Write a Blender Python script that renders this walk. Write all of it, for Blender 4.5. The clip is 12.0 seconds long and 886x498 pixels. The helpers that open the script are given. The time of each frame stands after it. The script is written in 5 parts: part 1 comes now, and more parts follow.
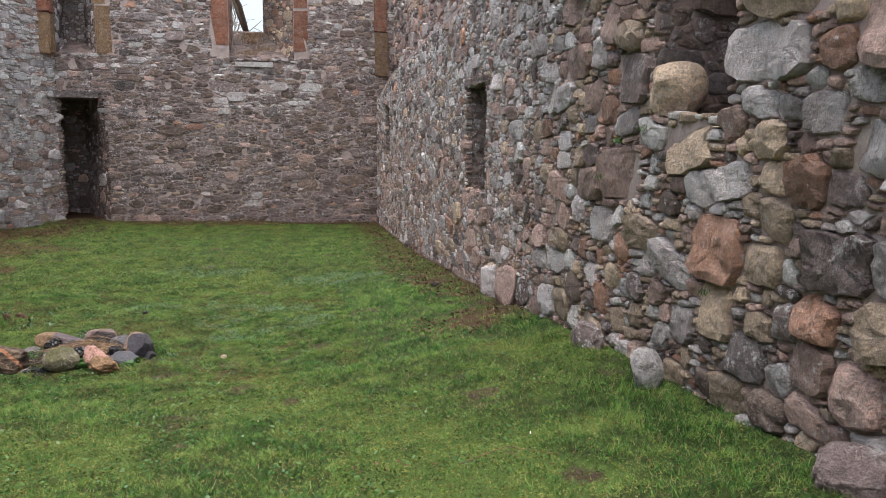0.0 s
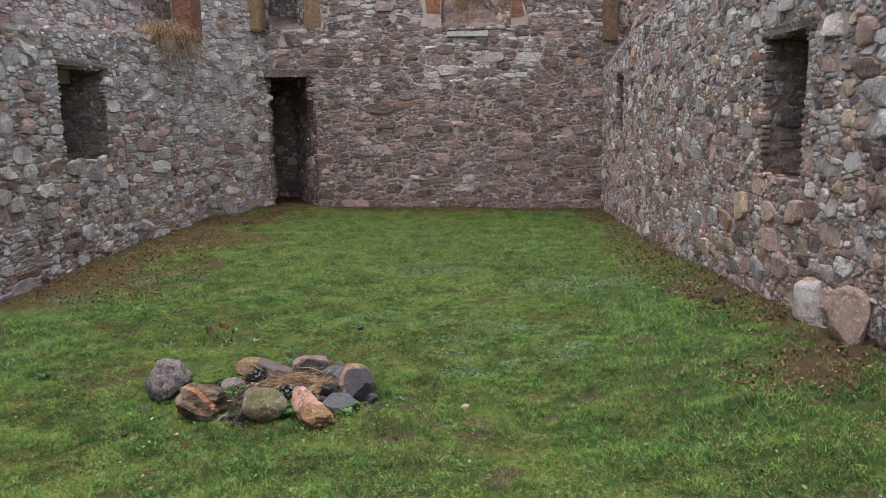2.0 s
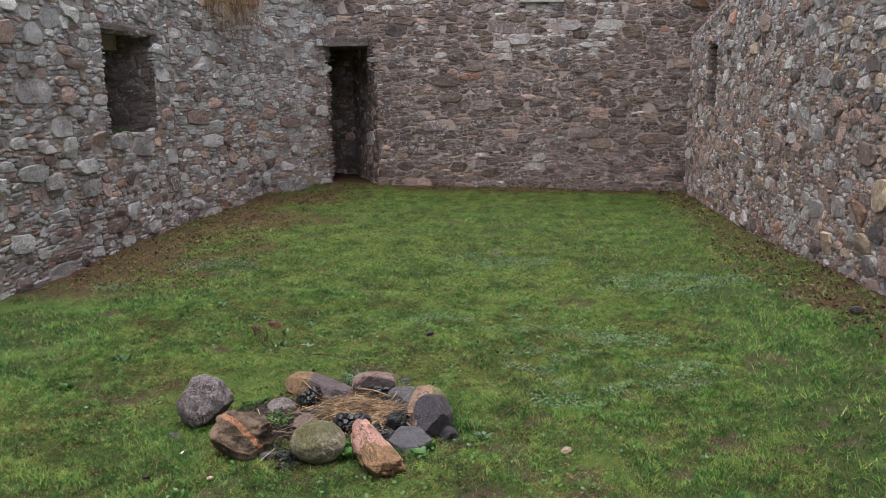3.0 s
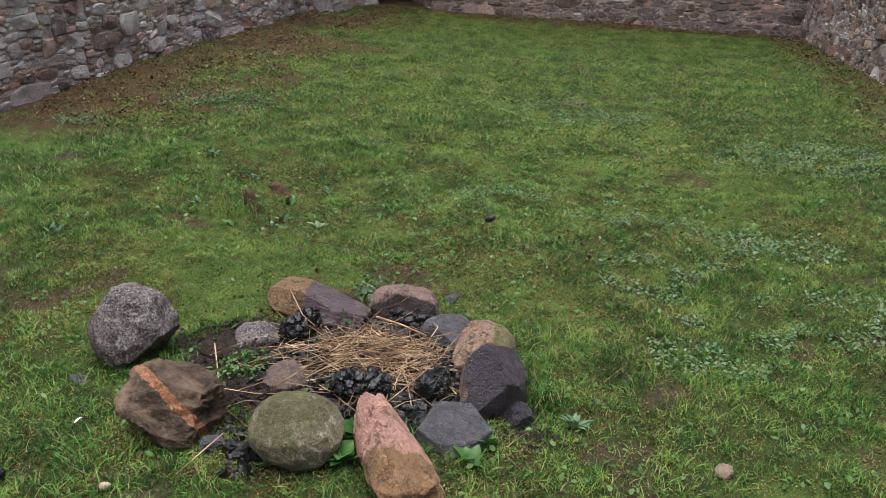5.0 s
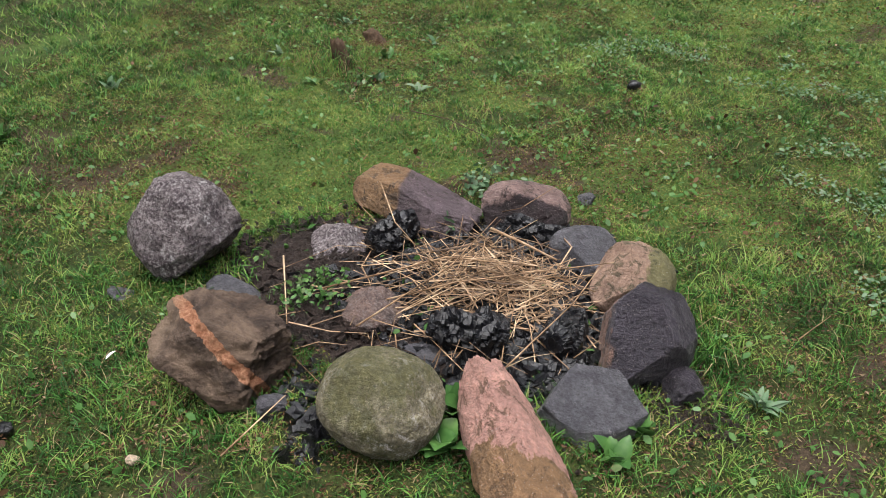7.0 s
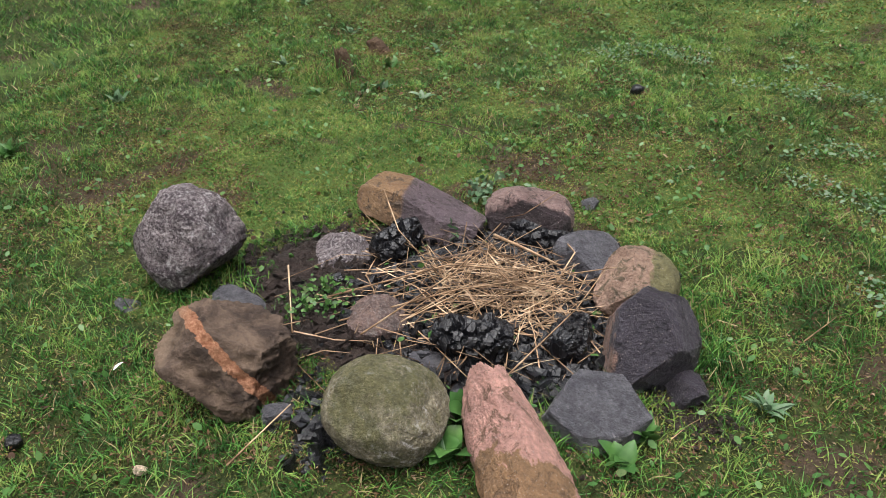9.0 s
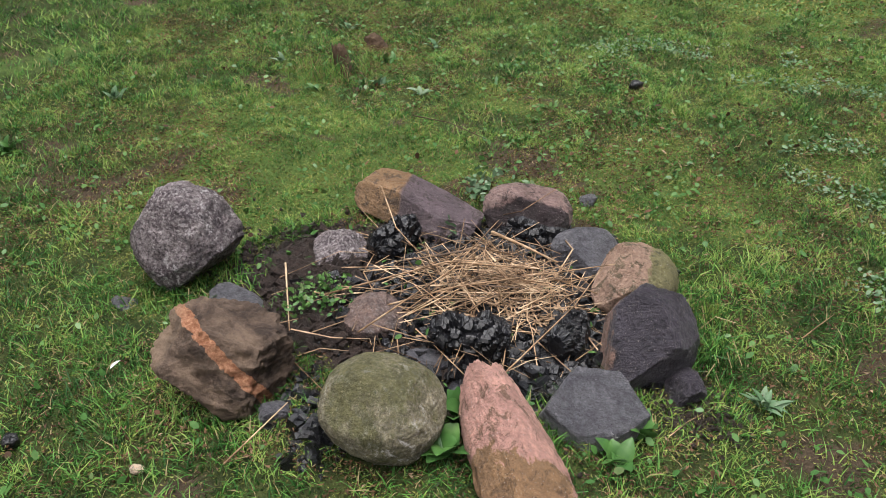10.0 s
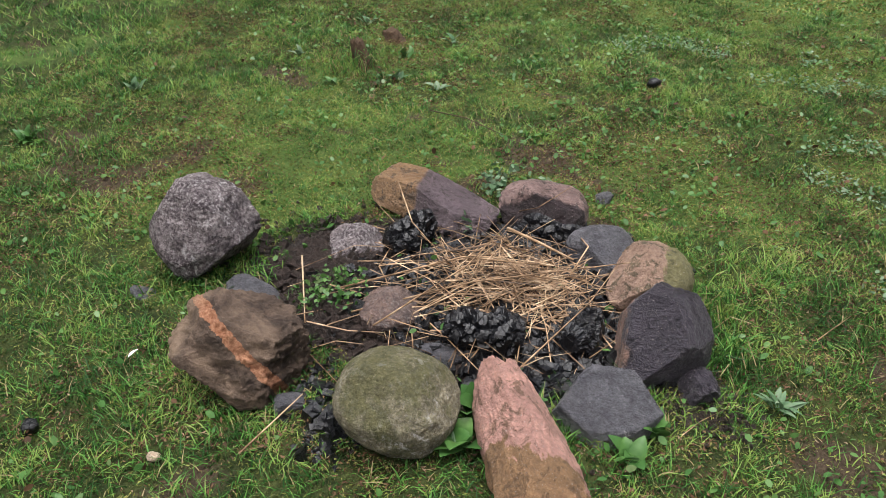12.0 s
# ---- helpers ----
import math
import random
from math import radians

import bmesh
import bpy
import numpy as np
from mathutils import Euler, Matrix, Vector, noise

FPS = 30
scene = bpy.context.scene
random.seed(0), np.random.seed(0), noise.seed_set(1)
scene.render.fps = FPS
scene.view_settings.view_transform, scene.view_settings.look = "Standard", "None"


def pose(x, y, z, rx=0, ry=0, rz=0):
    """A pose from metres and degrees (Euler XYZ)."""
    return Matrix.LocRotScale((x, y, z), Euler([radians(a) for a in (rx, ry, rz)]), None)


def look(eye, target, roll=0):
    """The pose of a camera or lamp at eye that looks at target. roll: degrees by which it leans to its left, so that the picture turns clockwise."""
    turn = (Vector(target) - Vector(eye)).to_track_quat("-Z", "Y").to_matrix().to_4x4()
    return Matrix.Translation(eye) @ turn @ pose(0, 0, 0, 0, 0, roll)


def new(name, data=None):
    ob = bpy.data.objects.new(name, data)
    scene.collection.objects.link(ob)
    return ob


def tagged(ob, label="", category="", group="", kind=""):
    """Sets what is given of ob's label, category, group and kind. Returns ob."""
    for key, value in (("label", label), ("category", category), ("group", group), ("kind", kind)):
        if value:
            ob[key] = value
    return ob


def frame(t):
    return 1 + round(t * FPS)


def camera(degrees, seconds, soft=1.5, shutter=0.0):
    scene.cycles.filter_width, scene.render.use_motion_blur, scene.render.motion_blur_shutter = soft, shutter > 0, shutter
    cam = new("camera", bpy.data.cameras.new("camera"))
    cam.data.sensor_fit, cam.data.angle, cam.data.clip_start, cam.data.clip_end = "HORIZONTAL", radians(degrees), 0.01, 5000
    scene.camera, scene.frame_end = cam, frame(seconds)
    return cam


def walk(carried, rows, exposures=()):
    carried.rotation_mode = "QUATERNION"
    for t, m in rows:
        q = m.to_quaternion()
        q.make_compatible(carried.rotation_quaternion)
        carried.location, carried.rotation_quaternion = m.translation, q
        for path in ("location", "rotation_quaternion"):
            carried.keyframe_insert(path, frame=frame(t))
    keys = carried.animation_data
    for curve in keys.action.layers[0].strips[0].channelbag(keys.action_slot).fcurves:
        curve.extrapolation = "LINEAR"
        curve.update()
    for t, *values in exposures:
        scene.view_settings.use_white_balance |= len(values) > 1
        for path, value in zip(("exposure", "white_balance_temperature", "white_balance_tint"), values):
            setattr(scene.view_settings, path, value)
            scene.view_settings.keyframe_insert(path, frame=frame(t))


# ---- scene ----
SCALE = 1.15  # the whole place, from the plan's units to metres
cam = camera(58.8, 12.0, soft=0.8)
PATH = [
    (0, (0.203, 0.298, 1.533), (0.624, 2.232, 1.247), 0.4),
    (0.5, (0.189, 0.634, 1.518), (0.472, 2.592, 1.223), -0.2),
    (1, (0.11, 1.015, 1.535), (0.389, 2.961, 1.17), 0.5),
    (1.5, (0.009, 1.47, 1.518), (0.068, 3.44, 1.177), -0.7),
    (2, (-0.139, 1.871, 1.503), (-0.193, 3.841, 1.163), -1.0),
    (2.4, (-0.217, 2.174, 1.485), (-0.312, 4.138, 1.117), -0.6),
    (2.5, (-0.237, 2.262, 1.485), (-0.359, 4.224, 1.118), -1.3),
    (2.7, (-0.284, 2.433, 1.484), (-0.452, 4.39, 1.108), -1.3),
    (4.3, (-0.498, 3.637, 1.307), (-0.668, 5.535, 0.701), 1.5),
    (4.5, (-0.527, 3.776, 1.273), (-0.693, 5.655, 0.61), 2.2),
    (5, (-0.572, 4.077, 1.211), (-0.861, 5.893, 0.426), 2.0),
    (5.5, (-0.655, 4.354, 1.15), (-1.18, 6.063, 0.254), 1.0),
    (6, (-0.731, 4.566, 1.09), (-1.215, 6.173, 0.002), 1.4),
    (6.5, (-0.75, 4.618, 1.084), (-1.224, 6.198, -0.047), 0.8),
    (7, (-0.751, 4.625, 1.086), (-1.229, 6.192, -0.061), 0.7),
    (7.5, (-0.738, 4.623, 1.098), (-1.219, 6.188, -0.05), 0.4),
    (9.5, (-0.735, 4.627, 1.091), (-1.243, 6.196, -0.041), -0.8),
    (10, (-0.733, 4.632, 1.093), (-1.236, 6.193, -0.051), -0.8),
    (10.5, (-0.735, 4.628, 1.099), (-1.239, 6.182, -0.054), -0.6),
    (11, (-0.737, 4.625, 1.097), (-1.246, 6.176, -0.059), -0.6),
    (11.5, (-0.736, 4.625, 1.096), (-1.256, 6.171, -0.062), -0.5),
    (12, (-0.737, 4.626, 1.098), (-1.269, 6.169, -0.057), -0.5),
]
walk(cam, [(t, look(Vector(eye) * SCALE, Vector(target) * SCALE, roll)) for t, eye, target, roll in PATH], [(0, 1.5), (1.5, 1.46), (2.5, 1.40), (4.5, 1.38), (5.0, 1.36), (5.5, 1.58), (6.0, 1.55), (6.5, 1.54), (12, 1.56)])


# ---- light ----
def make_world():
    world = bpy.data.worlds.new("sky")
    scene.world = world
    world.use_nodes = True
    nt = world.node_tree
    nt.nodes.clear()
    sky = nt.nodes.new("ShaderNodeTexSky")
    sky.sky_type, sky.sun_disc = "NISHITA", False
    sky.sun_elevation, sky.sun_rotation = radians(70), radians(200)
    sky.air_density, sky.dust_density, sky.ozone_density = 1.0, 4.0, 1.0
    # thick cloud: the blue is drawn most of the way to white
    grey = nt.nodes.new("ShaderNodeHueSaturation")
    grey.inputs["Saturation"].default_value = 0.55
    back = nt.nodes.new("ShaderNodeBackground")
    back.inputs["Strength"].default_value = 0.118
    out = nt.nodes.new("ShaderNodeOutputWorld")
    nt.links.new(sky.outputs[0], grey.inputs["Color"])
    nt.links.new(grey.outputs[0], back.inputs["Color"])
    nt.links.new(back.outputs[0], out.inputs["Surface"])


make_world()
sun = new("sun", bpy.data.lights.new("sun", "SUN"))
sun.data.energy, sun.data.angle, sun.data.color = 1.5, radians(28), (1.0, 0.985, 0.96)
sun.matrix_world = look((0.4, 9.6, 14), (0, 6, 0))


# ---- materials ----
class Nodes:
    """A short way to write a node material."""

    def __init__(self, name):
        self.mat = bpy.data.materials.new(name)
        self.mat.use_nodes = True
        self.nt = self.mat.node_tree
        self.nt.nodes.clear()

    def add(self, kind, values=None, **props):
        n = self.nt.nodes.new(kind)
        for k, v in props.items():
            if k == "operation":
                n.operation = v
            elif k == "feature":
                n.feature = v
            elif k == "data_type":
                n.data_type = v
            elif k == "blend_type":
                n.blend_type = v
            elif k == "attribute_name":
                n.attribute_name = v
        for k, v in (values or {}).items():
            if isinstance(v, bpy.types.NodeSocket):
                self.nt.links.new(v, n.inputs[k])
            else:
                n.inputs[k].default_value = v
        return n

    def noise(self, scale, detail=4.0, rough=0.6, vec=None, dist=0.0):
        v = {"Scale": scale, "Detail": detail, "Roughness": rough, "Distortion": dist}
        if vec is not None:
            v["Vector"] = vec
        return self.add("ShaderNodeTexNoise", v).outputs[0]

    def math(self, op, a, b=0.0, c=0.0):
        return self.add("ShaderNodeMath", {0: a, 1: b, 2: c}, operation=op).outputs[0]

    def band(self, x, lo, hi):
        """0 below lo, 1 above hi."""
        return self.add("ShaderNodeMapRange", {"Value": x, "From Min": lo, "From Max": hi}).outputs[0]

    def mix(self, f, a, b):
        n = self.nt.nodes.new("ShaderNodeMix")
        n.data_type = "RGBA"
        for i, v in ((0, f), (6, a), (7, b)):
            if isinstance(v, bpy.types.NodeSocket):
                self.nt.links.new(v, n.inputs[i])
            else:
                n.inputs[i].default_value = (*v, 1) if isinstance(v, tuple) else v
        return n.outputs[2]

    def scale_colour(self, col, f):
        n = self.nt.nodes.new("ShaderNodeVectorMath")
        n.operation = "SCALE"
        self.nt.links.new(col, n.inputs[0])
        self.nt.links.new(f, n.inputs["Scale"])
        return n.outputs[0]

    def chance(self):
        """One number for each piece, whether it is an object or an island of a mesh."""
        g = self.add("ShaderNodeNewGeometry").outputs["Random Per Island"]
        o = self.add("ShaderNodeObjectInfo").outputs["Random"]
        return self.math("FRACT", self.math("ADD", g, o))

    def finish(self, colour, rough, height=None, strength=0.5, distance=0.01, spec=0.3):
        p = self.add("ShaderNodeBsdfPrincipled", {"Base Color": colour if isinstance(colour, bpy.types.NodeSocket) else (*colour, 1), "Roughness": rough, "Specular IOR Level": spec})
        if height is not None:
            b = self.add("ShaderNodeBump", {"Height": height, "Strength": strength, "Distance": distance})
            self.nt.links.new(b.outputs[0], p.inputs["Normal"])
        o = self.nt.nodes.new("ShaderNodeOutputMaterial")
        self.nt.links.new(p.outputs[0], o.inputs[0])
        return self.mat


def stone_material(name, base, alt, lichen=0.0, moss=0.0, rough=0.85, grain=1.0, stain=0.5, local=False, salt=0.0):
    n = Nodes(name)
    pos = n.add("ShaderNodeTexCoord").outputs["Object"] if local else n.add("ShaderNodeNewGeometry").outputs["Position"]
    r = 0.45 if local else n.chance()
    big = n.noise(7 * grain, 5, 0.65, pos, 0.4)
    fine = n.noise(70 * grain, 6, 0.7, pos)
    col = n.mix(n.band(big, 0.35, 0.65), base, alt)
    dark = tuple(c * 0.42 for c in base)
    col = n.mix(n.math("MULTIPLY", n.band(n.noise(19 * grain, 5, 0.7, pos, 0.6), 0.52, 0.72), stain), col, dark)
    shade = n.math("MULTIPLY", n.math("MULTIPLY_ADD", r, 0.95, 0.50), n.math("MULTIPLY_ADD", fine, 1.9, 0.10))
    col = n.scale_colour(col, shade)
    if not local:
        col = n.mix(n.math("MULTIPLY", n.band(n.noise(11, 6, 0.75, pos, 0.8), 0.38, 0.68), 0.42), col, (0.375, 0.298, 0.272))
    speck = n.noise(240, 3, 0.6, pos)
    col = n.mix(n.math("MULTIPLY", n.band(speck, 0.62, 0.70), 0.55), col, tuple(min(0.62, c * 2.1 + 0.08) for c in base))
    col = n.mix(n.math("MULTIPLY", n.band(n.math("SUBTRACT", 1.0, speck), 0.62, 0.70), 0.7), col, tuple(c * 0.25 for c in base))
    if salt:
        crystals = n.noise(150, 4, 0.75, pos)
        where = n.band(n.noise(9, 4, 0.6, pos), 0.30, 0.62)
        col = n.mix(n.math("MULTIPLY", n.math("MULTIPLY", n.band(crystals, 0.52, 0.60), where), salt), col, (0.46, 0.44, 0.43))
        col = n.mix(n.math("MULTIPLY", n.band(n.math("SUBTRACT", 1.0, crystals), 0.53, 0.60), salt), col, (0.028, 0.022, 0.026))
    pits = n.noise(22 * grain, 9, 0.75, pos, 0.5)
    col = n.scale_colour(col, n.math("MULTIPLY_ADD", n.band(pits, 0.30, 0.62), 0.60, 0.66))
    if lichen:
        spots = n.math("MULTIPLY", n.band(n.noise(21 * grain, 7, 0.8, pos), 0.64 - 0.17 * lichen, 0.69 - 0.13 * lichen), n.band(n.noise(3.1, 3, 0.5, pos), 0.42, 0.58))
        col = n.mix(n.math("MULTIPLY", spots, 0.9), col, (0.68, 0.655, 0.655))
    if moss:
        up = n.add("ShaderNodeSeparateXYZ", {0: n.add("ShaderNodeNewGeometry").outputs["Normal"]}).outputs[2]
        m = n.math("MULTIPLY", n.band(n.math("ADD", n.noise(14, 5, 0.7, pos), n.math("MULTIPLY", up, 0.12)), 0.50, 0.60), moss)
        col = n.mix(m, col, n.mix(n.band(n.noise(60, 5, 0.7, pos), 0.4, 0.6), (0.050, 0.060, 0.014), (0.130, 0.125, 0.040)))
    h = n.math("ADD", n.math("MULTIPLY", pits, 1.0), n.math("MULTIPLY", n.noise(95 * grain, 6, 0.7, pos), 0.7))
    return n.finish(col, rough, h, 1.0, 0.04 / grain)


STONES = {
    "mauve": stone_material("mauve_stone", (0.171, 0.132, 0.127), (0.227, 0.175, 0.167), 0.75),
    "pink": stone_material("pink_stone", (0.553, 0.374, 0.318), (0.440, 0.318, 0.277), 0.45),
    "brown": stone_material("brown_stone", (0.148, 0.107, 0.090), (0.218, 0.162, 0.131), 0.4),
    "grey": stone_material("grey_stone", (0.500, 0.446, 0.446), (0.640, 0.580, 0.572), 1.15),
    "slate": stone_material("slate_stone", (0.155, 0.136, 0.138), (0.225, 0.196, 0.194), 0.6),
    "tan": stone_material("tan_stone", (0.636, 0.488, 0.347), (0.488, 0.377, 0.281), 0.4),
    "orange": stone_material("orange_stone", (0.529, 0.284, 0.192), (0.423, 0.245, 0.178), 0.35),
    "pale": stone_material("lichened_stone", (0.580, 0.559, 0.538), (0.745, 0.724, 0.697), 1.0),
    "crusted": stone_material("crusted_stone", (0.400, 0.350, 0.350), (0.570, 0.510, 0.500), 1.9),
    "white": stone_material("whitened_stone", (0.76, 0.75, 0.75), (0.64, 0.63, 0.63), 0.5, stain=0.25),
}
STONE_KEYS = list(STONES)
red_sandstone = stone_material("red_sandstone", (0.285, 0.108, 0.058), (0.190, 0.080, 0.048), 0.15, rough=0.9)
yellow_sandstone = stone_material("yellow_sandstone", (0.290, 0.185, 0.095), (0.210, 0.118, 0.062), 0.2, rough=0.9)
white_stone = STONES["white"]


def mortar_material():
    n = Nodes("lime_mortar")
    pos = n.add("ShaderNodeNewGeometry").outputs["Position"]
    a = n.noise(9, 6, 0.7, pos)
    b = n.noise(80, 5, 0.7, pos)
    col = n.mix(n.band(a, 0.35, 0.65), (0.335, 0.265, 0.242), (0.500, 0.420, 0.390))
    col = n.scale_colour(col, n.math("MULTIPLY_ADD", b, 0.8, 0.55))
    return n.finish(col, 0.95, n.math("ADD", a, n.math("MULTIPLY", b, 0.5)), 0.9, 0.02)


mortar = mortar_material()


def rubble_core_material():
    """Rough masonry for the walls that close the place, behind the walker and outside; on recess linings its darker
    colour stands in for shade.
    """
    n = Nodes("rough_rubble")
    pos = n.add("ShaderNodeNewGeometry").outputs["Position"]
    v = n.add("ShaderNodeTexVoronoi", {"Vector": pos, "Scale": 5.0})
    e = n.add("ShaderNodeTexVoronoi", {"Vector": pos, "Scale": 5.0}, feature="DISTANCE_TO_EDGE").outputs[0]
    col = n.mix(n.add("ShaderNodeSeparateColor", {0: v.outputs["Color"]}).outputs[0], (0.17, 0.13, 0.12), (0.28, 0.21, 0.19))
    col = n.mix(n.band(e, 0.02, 0.07), (0.25, 0.21, 0.19), col)
    return n.finish(col, 0.9, n.math("ADD", n.band(e, 0.0, 0.15), n.noise(40, 5, 0.7, pos)), 0.8, 0.03)


rough_rubble = rubble_core_material()


def ground_material():
    n = Nodes("turf")
    pos = n.add("ShaderNodeNewGeometry").outputs["Position"]
    cover = n.add("ShaderNodeSeparateColor", {0: n.add("ShaderNodeAttribute", attribute_name="cover").outputs["Color"]})
    mud, litter, moss = cover.outputs[0], cover.outputs[1], cover.outputs[2]
    bare = n.add("ShaderNodeAttribute", attribute_name="cover").outputs["Alpha"]
    a, b, c = n.noise(2.3, 4, 0.6, pos), n.noise(16, 6, 0.7, pos), n.noise(120, 5, 0.75, pos)
    col = n.mix(n.band(b, 0.38, 0.62), (0.022, 0.036, 0.010), (0.062, 0.078, 0.022))
    col = n.mix(n.math("MULTIPLY", n.band(n.math("ADD", moss, n.math("SUBTRACT", b, 0.5)), 0.3, 0.8), 0.75), col, (0.090, 0.150, 0.034))
    dirt = n.mix(n.band(c, 0.3, 0.7), (0.040, 0.029, 0.020), (0.098, 0.070, 0.044))
    col = n.mix(n.band(n.math("ADD", bare, n.math("ADD", n.math("MULTIPLY_ADD", b, 1.0, -0.5), n.math("MULTIPLY_ADD", c, 0.5, -0.25))), 0.3, 0.65), col, dirt)
    leafy = n.mix(n.band(c, 0.35, 0.65), (0.042, 0.024, 0.014), (0.100, 0.060, 0.032))
    col = n.mix(n.band(n.math("ADD", litter, n.math("MULTIPLY_ADD", b, 0.9, -0.45)), 0.3, 0.7), col, leafy)
    wet = n.mix(n.band(c, 0.3, 0.7), (0.022, 0.016, 0.014), (0.062, 0.045, 0.038))
    wetness = n.band(n.math("ADD", mud, n.math("MULTIPLY_ADD", b, 0.8, -0.4)), 0.35, 0.6)
    col = n.mix(wetness, col, wet)
    col = n.scale_colour(col, n.math("MULTIPLY_ADD", c, 0.8, 0.6))
    return n.finish(col, n.math("MULTIPLY_ADD", wetness, -0.3, 0.95), n.math("ADD", n.math("MULTIPLY", b, 0.6), c), 0.9, 0.02, 0.2)


def leaf_material(name, colours, gloss=0.55, through_light=0.17):
    """Thin leaf: four colours, one picked for each blade."""
    n = Nodes(name)
    r = n.chance()
    pos = n.add("ShaderNodeNewGeometry").outputs["Position"]
    zone = n.math("ADD", n.math("MULTIPLY_ADD", n.noise(4.2, 5, 0.65, pos), 1.9, -0.95), n.math("MULTIPLY_ADD", n.noise(24, 3, 0.6, pos), 1.5, -0.75))
    pick = n.math("ADD", n.math("MULTIPLY", r, 0.70), n.math("MULTIPLY", zone, 1.25))
    col = n.mix(n.band(pick, 0.0, 0.4), colours[0], colours[1])
    col = n.mix(n.band(pick, 0.42, 0.72), col, colours[2])
    col = n.mix(n.band(n.math("FRACT", n.math("MULTIPLY", r, 7.3)), 0.92, 0.95), col, colours[3])
    p = n.add("ShaderNodeBsdfPrincipled", {"Base Color": col, "Roughness": gloss, "Specular IOR Level": 0.25})
    t = n.add("ShaderNodeBsdfTranslucent", {"Color": col})
    m = n.add("ShaderNodeMixShader", {0: through_light, 1: p.outputs[0], 2: t.outputs[0]})
    o = n.nt.nodes.new("ShaderNodeOutputMaterial")
    n.nt.links.new(m.outputs[0], o.inputs[0])
    return n.mat


grass_mat = leaf_material("grass_blades", ((0.017, 0.066, 0.011), (0.080, 0.214, 0.038), (0.208, 0.304, 0.070), (0.300, 0.240, 0.125)))
moss_mat = leaf_material("moss_leaves", ((0.058, 0.072, 0.016), (0.140, 0.155, 0.032), (0.240, 0.240, 0.068), (0.190, 0.125, 0.065)), 0.7)
clover_mat = leaf_material("clover_leaves", ((0.065, 0.130, 0.060), (0.100, 0.170, 0.088), (0.155, 0.215, 0.135), (0.110, 0.155, 0.075)))
weed_mat = leaf_material("weed_leaves", ((0.040, 0.105, 0.026), (0.060, 0.140, 0.034), (0.090, 0.175, 0.050), (0.080, 0.125, 0.040)), 0.4)
straw_mat = leaf_material("dry_straw", ((0.130, 0.080, 0.045), (0.320, 0.205, 0.120), (0.520, 0.385, 0.250), (0.070, 0.045, 0.030)), 0.6, 0.1)
litter_mat = leaf_material("dead_leaves", ((0.050, 0.026, 0.014), (0.100, 0.052, 0.026), (0.150, 0.088, 0.048), (0.260, 0.190, 0.120)), 0.7, 0.1)


def char_material():
    n = Nodes("charred_wood")
    pos = n.add("ShaderNodeTexCoord").outputs["Object"]
    bent = n.add("ShaderNodeVectorMath", {0: pos, 1: (1.9, 1.2, 1.0)}, operation="MULTIPLY").outputs[0]
    e = n.add("ShaderNodeTexVoronoi", {"Vector": bent, "Scale": 48.0, "Randomness": 1.0}, feature="DISTANCE_TO_EDGE").outputs[0]
    plate = n.add("ShaderNodeSeparateColor", {0: n.add("ShaderNodeTexVoronoi", {"Vector": bent, "Scale": 48.0, "Randomness": 1.0}).outputs["Color"]}).outputs[0]
    f = n.noise(140, 6, 0.75, pos)
    col = n.mix(n.math("MULTIPLY", plate, n.band(n.noise(25, 5, 0.7, pos), 0.4, 0.7)), (0.003, 0.003, 0.004), (0.015, 0.016, 0.020))
    h = n.math("ADD", n.math("ADD", n.math("MULTIPLY", n.band(e, 0.0, 0.05), 0.25), n.math("MULTIPLY", plate, 0.7)), n.math("MULTIPLY", f, 0.5))
    return n.finish(col, n.math("MULTIPLY_ADD", f, 0.40, 0.12), h, 0.6, 0.008, 0.5)


char_mat = char_material()


def plain_material(name, a, b, scale, rough, bump=0.5):
    n = Nodes(name)
    pos = n.add("ShaderNodeTexCoord").outputs["Object"]
    v = n.noise(scale, 6, 0.7, pos)
    return n.finish(n.mix(n.band(v, 0.35, 0.65), a, b), rough, n.noise(scale * 2.5, 8, 0.75, pos), bump, 0.02)


bark_mat = plain_material("bark", (0.075, 0.055, 0.042), (0.150, 0.115, 0.090), 30, 0.9)
rotten_wood = plain_material("rotten_wood", (0.055, 0.034, 0.021), (0.130, 0.082, 0.050), 40, 0.9, 0.9)
mud_mat = plain_material("wet_mud", (0.022, 0.016, 0.014), (0.070, 0.052, 0.045), 60, 0.36, 1.0)
feather_mat = plain_material("white_feather", (0.62, 0.62, 0.60), (0.75, 0.75, 0.74), 60, 0.7)
stain_mat = ground_material()


# ---- building helpers ----
def link_mesh(name, verts, faces, mats, parent=None, label="", smooth=True, face_mats=None):
    me = bpy.data.meshes.new(name)
    me.from_pydata(verts, [], faces)
    for m in mats if isinstance(mats, (list, tuple)) else [mats]:
        me.materials.append(m)
    if face_mats is not None:
        me.polygons.foreach_set("material_index", face_mats)
    me.polygons.foreach_set("use_smooth", [smooth] * len(me.polygons))
    me.update()
    ob = new(name, me)
    if parent is not None:
        ob.parent = parent
    if label:
        ob["label"] = label
    return ob


def part(name, bm, material, parent, label="", smooth=True):
    me = bpy.data.meshes.new(name)
    bm.to_mesh(me)
    bm.free()
    for m in material if isinstance(material, (list, tuple)) else [material]:
        me.materials.append(m)
    me.polygons.foreach_set("use_smooth", [smooth] * len(me.polygons))
    ob = new(name, me)
    if parent is not None:
        ob.parent = parent
    if label:
        ob["label"] = label
    return ob


def smoothstep(x, lo, hi):
    t = np.clip((np.asarray(x, float) - lo) / (hi - lo), 0, 1)
    return t * t * (3 - 2 * t)


